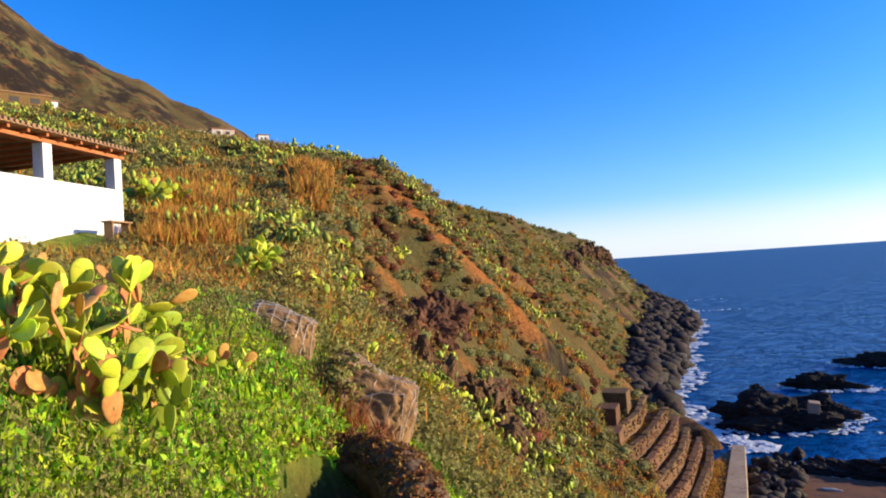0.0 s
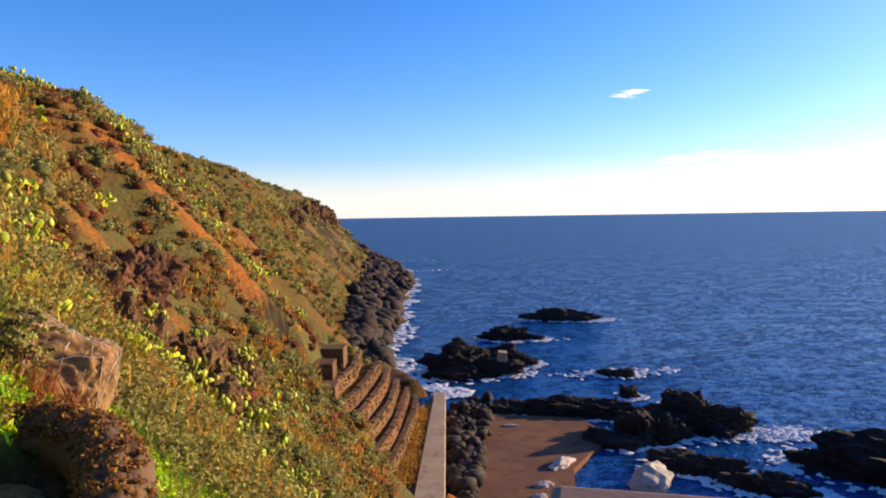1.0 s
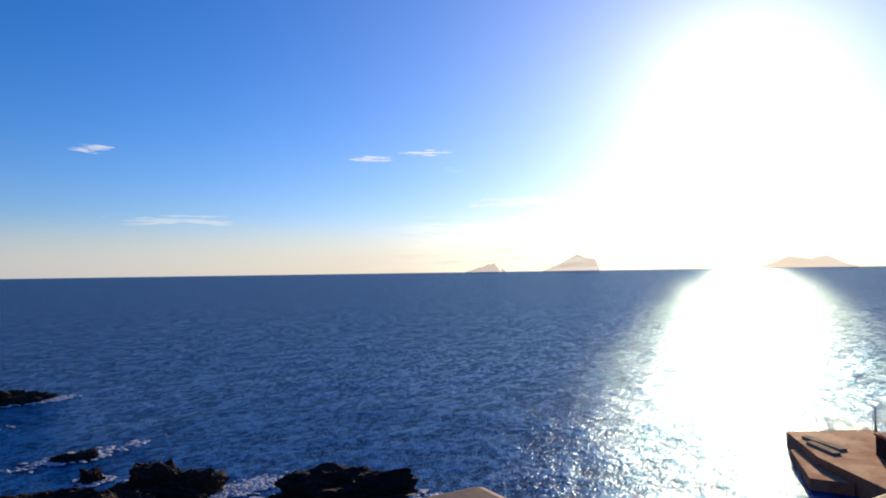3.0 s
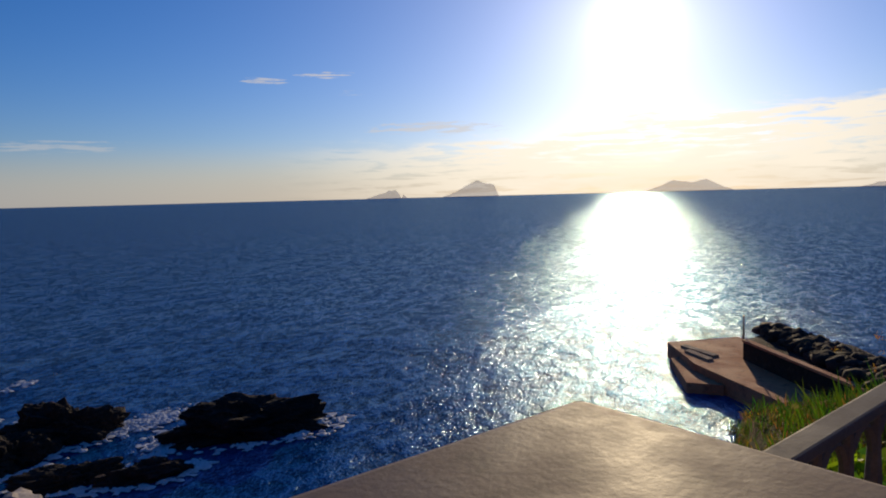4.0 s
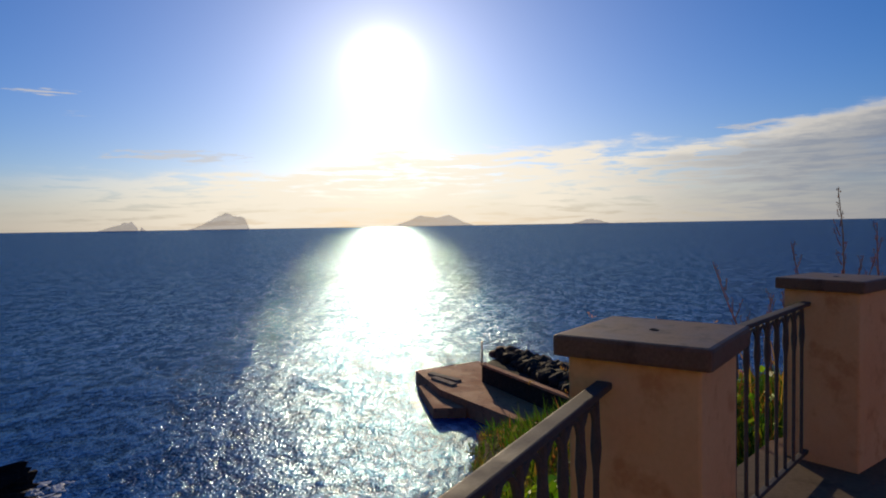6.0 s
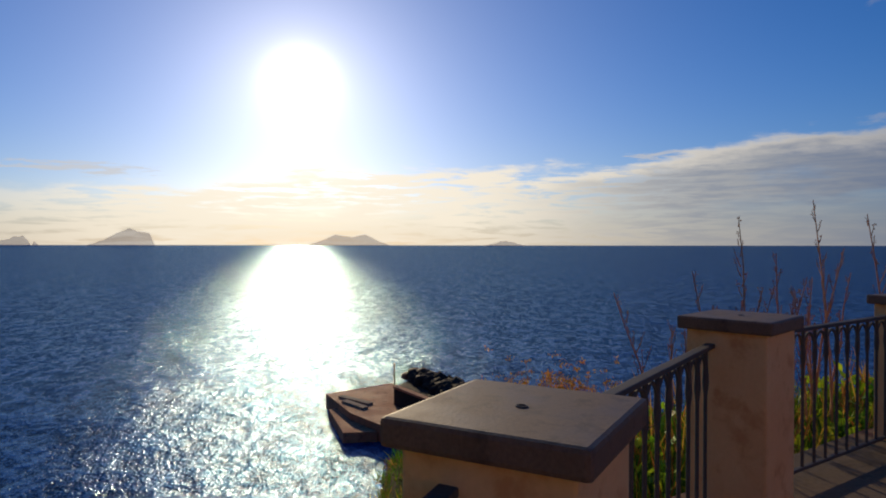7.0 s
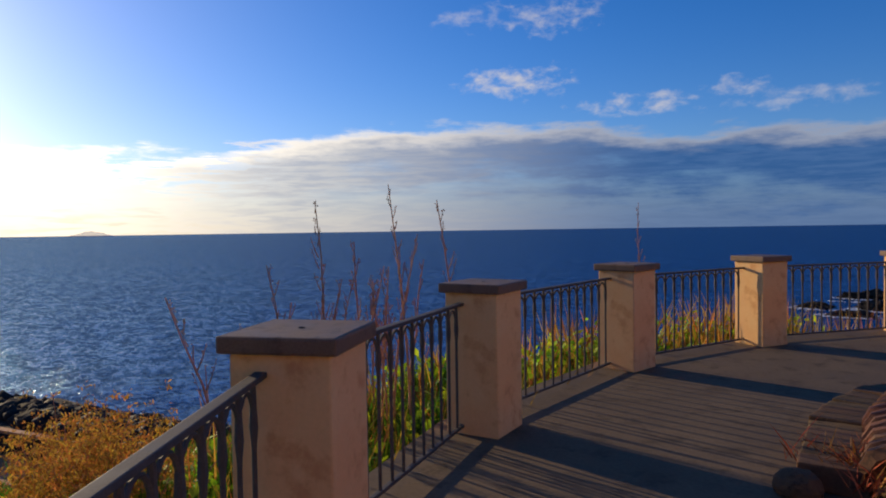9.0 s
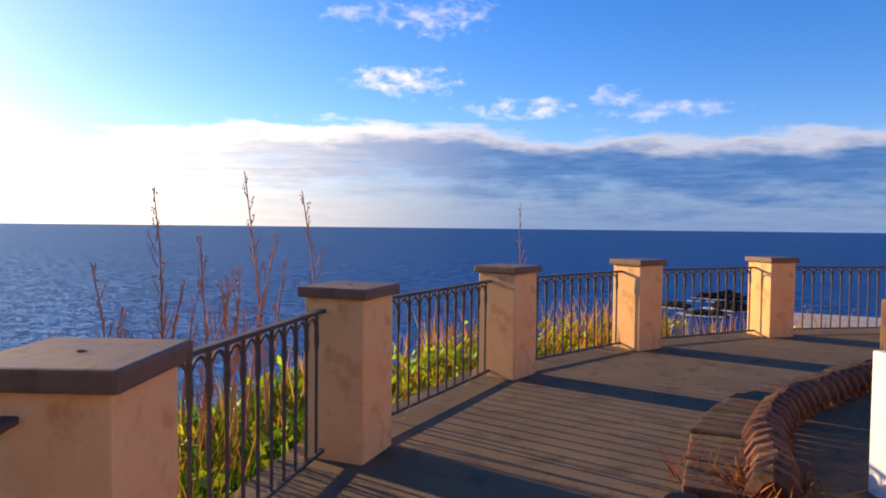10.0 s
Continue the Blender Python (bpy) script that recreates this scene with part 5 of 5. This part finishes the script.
NET = material("rusty_wire", ((0.48, 0.42, 0.36), (0.40, 0.33, 0.27)), 5.0, 60, 0.6, 0.2, 0.002, metal=0.3)


def netted(ob, lines, seed):
    """A sagging wire net over a boulder, as a part of it."""
    rng = random.Random(seed)
    me = ob.data
    bm = bmesh.new()
    lo = [min(v.co[i] for v in me.vertices) for i in range(3)]
    hi = [max(v.co[i] for v in me.vertices) for i in range(3)]
    co = np.array([v.co[:] for v in me.vertices])
    for k in range(2):
        for j in range(lines):
            pts = []
            w = lo[1 - k] + (hi[1 - k] - lo[1 - k]) * (j + 0.5 + rng.uniform(-0.2, 0.2)) / lines
            for i in range(13):
                t = lo[k] + (hi[k] - lo[k]) * i / 12
                p = (t, w) if k == 0 else (w, t)
                d = (co[:, 0] - p[0]) ** 2 + (co[:, 1] - p[1]) ** 2 - 0.02 * co[:, 2]
                near = co[d.argmin()]
                pts.append((near[0], near[1], near[2] + 0.03))
            keep = [pts[0]]
            for p in pts[1:]:
                if (Vector(p) - Vector(keep[-1])).length > 0.05:
                    keep.append(p)
            if len(keep) > 2:
                tube(bm, keep, 0.009, 4)
    part("wire_net", bm, NET, ob, "rusty wire net")


NETROCK = material("rusty_boulder", ((0.25, 0.13, 0.055), (0.30, 0.17, 0.075), (0.13, 0.085, 0.045)), 1.3, 12.0, 0.95, 0.9, 0.04)


def slab_rock(size, seed, ridges):
    """A big weathered block with rounded corners and shallow ribs running down its sides."""
    bm = bmesh.new()
    bmesh.ops.create_icosphere(bm, subdivisions=6, radius=1.0)
    o = Vector((seed * 2.1, seed, seed * 0.7))
    for v in bm.verts:
        n = v.co.normalized()
        q = Vector([math.copysign(abs(c) ** 0.62, c) for c in n])
        rib = 0.022 * math.sin(ridges * math.atan2(n.y, n.x) + 3 * noise.noise(n * 2 + o)) * (1 - abs(n.z))
        d = 1 + 0.16 * noise.fractal(n * 1.5 + o, 0.9, 2.1, 4) + 0.05 * noise.noise(n * 7 + o) + 0.02 * noise.noise(n * 17 + o) + rib
        v.co = Vector((q.x * d * size[0], q.y * d * size[1], q.z * d * size[2]))
    for f in bm.faces:
        f.smooth = True
    return bm


b = part("boulder", slab_rock((1.12, 1.0, 1.30), 7, 23), NETROCK)
b.matrix_basis = pose(-1.32, 13.0, -1.62, 0, 26, 6)
tagged(b, "tall rounded brown boulder held by a wire net", "boulder", "boulders on the bank")
_m = b.matrix_basis
_c = np.array([(_m @ v.co)[:] for v in b.data.vertices])
_a = np.degrees(np.arctan2(-(_c[:, 0] - 0.58), _c[:, 1] + 0.59))
_g = np.random.RandomState(77)
_c = _c[(_a + 1.6 * _g.randn(len(_c)) > 8.4) & (_g.rand(len(_c)) < 0.11)]
leaves("boulder_creeper", _c, 0.09 + 0.13 * _g.rand(len(_c)), 16, 0.055, SHRUB, 78, "green and dry creeper hanging over the boulder", "creeper", 0.9, 0.3)
netted(b, 5, 1)
b = part("boulder", slab_rock((0.75, 0.65, 0.60), 3, 17), NETROCK)
b.matrix_basis = pose(-2.75, 12.9, ground_at(-2.75, 12.9) - 0.02, 0, 18, 10)
tagged(b, "rounded brown boulder under a rusty wire net", "boulder", "boulders on the bank")
netted(b, 6, 2)
near_rock(10.6, 10.2, (0.45, 0.6, 0.10), 10, 73, 0.02, "flat grey stone slab in the hollow")
near_rock(4.6, 15.8, (0.6, 1.0, 1.0), -15, 74, -0.2, "long brown boulder above the hollow")
near_rock(8.6, 15.6, (0.7, 0.7, 0.8), 30, 75, -0.3, "brown boulder half overgrown with grass")
for i, (az, d, sx, sz) in enumerate(((3.4, 30, 1.5, 2.6), (0.6, 33, 1.7, 2.4), (-3.2, 35.5, 2.0, 1.9), (-5.8, 38, 1.7, 1.8), (-1.5, 34, 1.4, 2.0), (4.8, 36, 2.0, 2.2), (2.0, 39, 2.2, 2.0), (-4.4, 33, 1.5, 1.6), (-7.0, 41, 1.8, 1.7), (0.0, 43, 2.2, 2.0), (-12.9, 290, 7, 7), (-13.6, 320, 7, 7), (-12.3, 255, 6, 6), (-13.9, 345, 7, 6), (-11.2, 215, 5, 5), (-13.2, 275, 5, 7), (-14.2, 305, 5, 6))):
    x, y = 0.58 - d * math.sin(radians(az)), -0.59 + d * math.cos(radians(az))
    make_rock(x, y, ground_at(x, y) - (0.75 if d < 100 else 0.7) * sz, (sx, sx * 0.8, sz), 30 * i, 80 + i, OUTCROP, "outcrop", "dark brown rock outcrop in the slope", "outcrop", "outcrops in the slope", 5, 0.42)


# ---------------------------------------------------------------- beside the railing
def put_rail_plants():
    """Greenery right behind the railing, and the weeds on the spur."""
    rng = np.random.RandomState(90)
    pts = []
    for i, ((x0, y0), (x1, y1)) in enumerate(zip(PILLARS[1:], PILLARS[2:])):
        n = 620
        t = rng.rand(n) if i else 0.4 + 0.6 * rng.rand(n)
        d = 0.58 + 1.5 * rng.rand(n) ** 1.3
        ln = math.hypot(x1 - x0, y1 - y0)
        nx, ny = -(y1 - y0) / ln, (x1 - x0) / ln
        pts.append(np.stack([x0 + (x1 - x0) * t + nx * d, y0 + (y1 - y0) * t + ny * d], 1))
    p = np.concatenate(pts)
    z = land(p[:, 0], p[:, 1])
    far = step(-p[:, 1], 6.0, 11.0)
    blades("verge_grass", np.column_stack([p, np.maximum(z, -0.9)]), (0.74 - 0.44 * far) * np.where(np.arange(len(p)) < 620, 0.5, 1.0), 14, 0.015, GRASS, 91, "lush green grass growing behind the railing", "grass", 0.2, 0.1)
    k = rng.rand(len(p)) < 0.5 - 0.42 * far
    leaves("verge_weeds", np.column_stack([p, np.maximum(z, -0.9) + np.where(np.arange(len(p)) < 620, -0.1, 0.22)])[k], 0.26 + 0.3 * rng.rand(k.sum()), 40, 0.06, LEAF, 92, "leafy green weeds behind the railing", "weeds", 1.1, 0.2)
    k = (rng.rand(len(p)) < 0.08) & (np.arange(len(p)) >= 620)
    blades("verge_straw", np.column_stack([p, np.maximum(z, -0.9)])[k], 1.0, 9, 0.012, DRYGRASS, 96, "dry orange straw among the green behind the railing", "grass", 0.25, 0.12)
    n = 1500
    x = 7.5 + 34 * rng.rand(n) ** 1.3
    y = -0.135 * x - 0.1 - (0.5 + 0.55 * (x - 6)) * rng.rand(n)
    z = land(x, y)
    k = rng.rand(n) < 0.55
    blades("spur_grass", np.stack([x, y, z], 1)[k], 0.45 + 0.3 * rng.rand(k.sum()), 14, 0.018, GRASS, 95, "green grass on the slope below the terrace", "grass", 0.35, 0.25)
    k = ~k
    blades("spur_weeds", np.stack([x, y, z], 1)[k], 0.25 + 0.3 * rng.rand(k.sum()), 12, 0.016, DRYGRASS, 93, "dry weeds on the slope below the terrace", "weeds", 0.35, 0.2)
    k = rng.rand(n) < 0.5
    leaves("spur_scrub", np.stack([x, y, z], 1)[k], 0.3 + 0.4 * rng.rand(k.sum()), 36, 0.07, SHRUB, 94, "low scrub on the slope below the terrace", "shrubs")


put_rail_plants()


def make_bush(x, y, z, r, h, seed, label):
    rng = np.random.RandomState(seed)
    ob = empty("dry_bush", Matrix.Translation((x, y, z)))
    n = 900
    tip = rng.randn(n, 3) * np.array([r, r, 0.16 * h]) + np.array([0, 0, h * 0.7])
    bm = bmesh.new()
    for i in range(60):
        t = tip[i]
        tube(bm, [(0.1 * rng.randn(), 0.1 * rng.randn(), -0.1), tuple(t * 0.55 + rng.randn(3) * 0.05), tuple(t)], [0.008, 0.005, 0.003], 4)
    part("branchwork", bm, STALK, ob, "thin red-brown twigs")
    o = leaves("foliage", tip, np.full(n, 0.07), 14, 0.016, DRYGRASS, seed + 1, "", "", 1.0, 0.1, 0.5, 0.35)
    o.parent = ob
    for key in ("kind", "category"):
        if key in o:
            del o[key]
    return tagged(ob, label, "bush")


make_bush(6.9, -3.55, -0.85, 0.30, 1.15, 101, "rust-orange dry bush outside the railing")
make_bush(8.1, -3.9, -1.2, 0.26, 1.2, 103, "golden dry bush outside the railing")


def make_stalk(x, y, z0, z1, lean, seed, heads=7):
    """A dead flower stalk with side twigs and seed heads."""
    rng = random.Random(seed)
    h = z1 - z0
    ob = empty("dead_stalk", Matrix.Translation((x, y, z0)))
    pts = [(lean[0] * h * t * t + 0.02 * rng.uniform(-1, 1), lean[1] * h * t * t + 0.02 * rng.uniform(-1, 1), h * t) for t in (0, 0.2, 0.4, 0.6, 0.8, 1.0)]
    bm = bmesh.new()
    tube(bm, pts, [0.014, 0.0125, 0.0105, 0.008, 0.0065, 0.004], 5)
    part("stem", bm, STALK, ob, "thin red-brown stem")
    for i in range(heads):
        t = 0.45 + 0.55 * i / heads
        b = Vector((lean[0] * h * t * t, lean[1] * h * t * t, h * t))
        a, ln = rng.uniform(0, 6.283), rng.uniform(0.12, 0.34) * (1.2 - t)
        e = b + Vector((math.cos(a) * ln * 0.5, math.sin(a) * ln * 0.5, ln * 1.4))
        bm = bmesh.new()
        tube(bm, [tuple(b), tuple(b.lerp(e, 0.5) + Vector((0, 0, -0.02))), tuple(e)], [0.0055, 0.0045, 0.0035], 4)
        for _ in range(5):
            q = b.lerp(e, rng.uniform(0.4, 1.0)) + Vector((rng.uniform(-1, 1), rng.uniform(-1, 1), rng.uniform(-1, 1))) * 0.018
            made = bmesh.ops.create_icosphere(bm, subdivisions=1, radius=rng.uniform(0.004, 0.008))["verts"]
            bmesh.ops.translate(bm, verts=made, vec=q)
        part("twig", bm, STALK, ob, "twig with dry seed heads")
    return tagged(ob, "tall dead flower stalk behind the railing", "dead plant", "dead stalks behind the railing")


STALKS = [(7.05, -5.60, -0.5, 1.86, (0.03, 0.02), 9), (6.95, -5.95, -0.5, 1.50, (-0.06, 0.10), 7), (7.25, -5.35, -0.5, 1.30, (0.10, 0.06), 6),
          (7.20, -5.85, -0.5, 1.16, (0.05, -0.16), 6), (6.70, -6.30, -0.5, 2.02, (0.04, 0.06), 9), (6.78, -6.15, -0.5, 1.55, (-0.08, -0.1), 7),
          (6.85, -6.45, -0.5, 1.30, (0.02, -0.14), 6), (6.55, -6.85, -0.4, 1.88, (0.02, 0.12), 7), 
          (7.0, -4.55, -0.6, 1.12, (0.06, 0.22), 6), (6.95, -11.6, -0.5, 1.95, (0.0, 0.05), 7)]
_more = random.Random(9)
for _ in range(14):
    STALKS.append((_more.uniform(6.6, 7.7), _more.uniform(-6.6, -4.9), -0.55, _more.uniform(0.7, 1.35), (_more.uniform(-0.15, 0.15), _more.uniform(-0.15, 0.2)), 8))
for i, (x, y, z0, z1, lean, heads) in enumerate(STALKS):
    make_stalk(x, y, z0, z1, lean, 200 + i, heads + 4)


# ---------------------------------------------------------------- flower bed and white column
def bed_line(t, off):
    """The curved edge of the bed: t from its near to its far end."""
    y = -6.35 - 6.5 * t
    x = float(np.interp(-y, [6.3, 7.5, 8.1, 8.7, 9.5, 11.3, 12.9], [3.22, 3.42, 3.42, 3.32, 3.04, 2.32, 1.70]))
    return x + off, y


def make_bed():
    bm = bmesh.new()
    rows = []
    for j in range(25):
        t = j / 24
        (ax, ay), (bx, by) = bed_line(t, -0.40), (-1.2, -6.35 - 6.5 * t)
        rows.append([bm.verts.new((ax, ay, 0.10)), bm.verts.new((bx, by, 0.10))])
    for a, b in zip(rows, rows[1:]):
        bm.faces.new((a[0], a[1], b[1], b[0]))
    tagged(part("flower_bed_soil", bm, SOIL), "bare brown soil of the flower bed", "soil", kind="structure")
    edge = empty("bed_kerb")
    rng = random.Random(5)
    for j in range(30):
        t = (j + 0.5) / 30
        x, y = bed_line(t, 0)
        x2, y2 = bed_line(t + 0.01, 0)
        h = math.atan2(y2 - y, x2 - x)
        bm = bmesh.new()
        box(bm, -0.115, -0.19, 0.0, 0.115, 0.19, 0.16 + rng.uniform(-0.012, 0.012), 0.014)
        o = part("kerb_stone", bm, KERB, edge)
        o.matrix_basis = pose(x - 0.02, y, 0, rng.uniform(-2, 2), rng.uniform(-2, 2), math.degrees(h) + rng.uniform(-3, 3))
    tagged(edge, "curved kerb of worn brown stones round the flower bed", "kerb")
    row = empty("clay_edging")
    for j in range(44):
        t = (j + 0.5) / 44
        x, y = bed_line(t, -0.31)
        x2, y2 = bed_line(t + 0.01, -0.31)
        h = math.atan2(y2 - y, x2 - x)
        bm = bmesh.new()
        pts = [(0, -0.10 * math.cos(a), 0.10 + 0.17 * math.sin(a)) for a in (math.pi * i / 6 for i in range(7))]
        tube(bm, [(p[0], p[1], p[2]) for p in pts], [0.055, 0.066, 0.07, 0.072, 0.07, 0.066, 0.055], 6)
        o = part("clay_tile", bm, TILE, row)
        o.matrix_basis = pose(x, y, 0, rng.uniform(-4, 4), rng.uniform(-4, 4), math.degrees(h) + rng.uniform(-5, 5))
    tagged(row, "row of rounded clay tiles edging the flower bed", "edging")


make_bed()


def make_column():
    ob = empty("white_pillar", pose(2.25, -6.95, 0, 0, 0, 34))
    bm = bmesh.new()
    box(bm, -0.19, -0.19, 0.0, 0.19, 0.19, 0.92, 0.012)
    part("shaft", bm, WHITE, ob, "whitewashed shaft")
    bm = bmesh.new()
    box(bm, -0.17, -0.17, 0.924, 0.17, 0.17, 1.22, 0.02)
    part("block", bm, KERB, ob, "brown stone block")
    bm = bmesh.new()
    box(bm, -0.09, -0.09, 1.224, 0.09, 0.09, 1.62, 0.03)
    part("finial", bm, CAP, ob, "grey stone finial")
    tagged(ob, "white pillar with a brown stone block on top", "pillar")


make_column()


def put_bed_weeds():
    rng = np.random.RandomState(120)
    n = 30
    x, y = 2.98 + 0.15 * rng.randn(n), -6.52 + 0.12 * rng.randn(n)
    blades("dry_weeds", np.stack([x, y, np.full(n, 0.12)], 1), 0.20, 9, 0.007, DRYGRASS_RED, 121, "rust-red dry weeds at the end of the flower bed", "weeds", 0.7, 0.06)


DRYGRASS_RED = material("rusty_weed", ((0.42, 0.12, 0.03), (0.34, 0.14, 0.05)), 3.0, 20.0, 0.85, 0.2, 0.005, spread=0.4, island=True, translucent=0.15)
put_bed_weeds()
_g = np.random.RandomState(140)
_t = np.radians(20 + 150 * _g.rand(70))
_x, _y = -0.95 + 0.84 * np.cos(_t), 8.5 + 2.42 * np.sin(_t)
leaves("rim_brush", np.stack([_x, _y, land(_x, _y + 0.1) + 0.02], 1), np.full(70, 0.12), 26, 0.03, BRUSH, 141, "dry brown roots and herbs along the rim of the hollow", "shrubs")
# the bank of earth round the hollow
bm = tube(bmesh.new(), [(-1.85, 10.75, -1.62), (-1.35, 11.05, -1.62), (-0.75, 10.9, -1.72), (-0.22, 10.3, -1.88), (0.08, 9.4, -2.02), (0.12, 8.3, -2.12), (0.1, 7.2, -2.2)],
          [0.22, 0.36, 0.46, 0.50, 0.50, 0.48, 0.40], 18)
bmesh.ops.subdivide_edges(bm, edges=list(bm.edges), cuts=3, use_grid_fill=True)
for v in bm.verts:
    v.co += v.co.normalized() * 0.16 * noise.fractal(v.co * 2.2, 0.8, 2.0, 4)
    v.co.z += 0.10 * noise.noise(v.co * 5.0)
for f in bm.faces:
    f.smooth = True
_c = np.array([v.co[:] for v in bm.verts])
tagged(part("earth_bank", bm, SOIL), "curved bank of brown earth round the hollow", "bank", kind="structure")
_c = _c[(_c[:, 2] > -1.62 - 0.14 * np.maximum(10.5 - _c[:, 1], 0)) & (_g.rand(len(_c)) < 0.6)]
leaves("bank_creeper", _c, np.full(len(_c), 0.10), 14, 0.035, BRUSH, 143, "dry brown creeper over the bank of the hollow", "creeper", 0.8, 0.3, 0.2, 0.5)
_x, _y = -1.05 + 0.30 * _g.randn(60), 12.05 + 0.2 * _g.randn(60)
blades("hanging_grass", np.stack([_x, _y, land(_x, _y)], 1), 0.65, 14, 0.012, DRYGRASS_RED, 142, "rust-red dry grass at the foot of the boulder", "grass", 0.25, 0.1)
make_rock(2.65, -6.45, 0.08, (0.32, 0.22, 0.14), 20, 130, KERB, "stone", "rounded brown stone lying by the flower bed", "stone", "", 3, 0.12)
make_rock(3.35, -6.2, 0.06, (0.14, 0.12, 0.10), 20, 131, KERB, "stone", "rounded brown stone lying by the flower bed", "stone", "", 3, 0.12)


# pale road on the far side of the bay, beyond the end of the railing
slab("road", [(-8, -31), (4.4, -32), (5.5, -36), (5.6, -40), (-8, -42)], -16.0, -2.6, PALE, "pale sunlit road below the far end of the terrace", "road", "structure", 0.05)
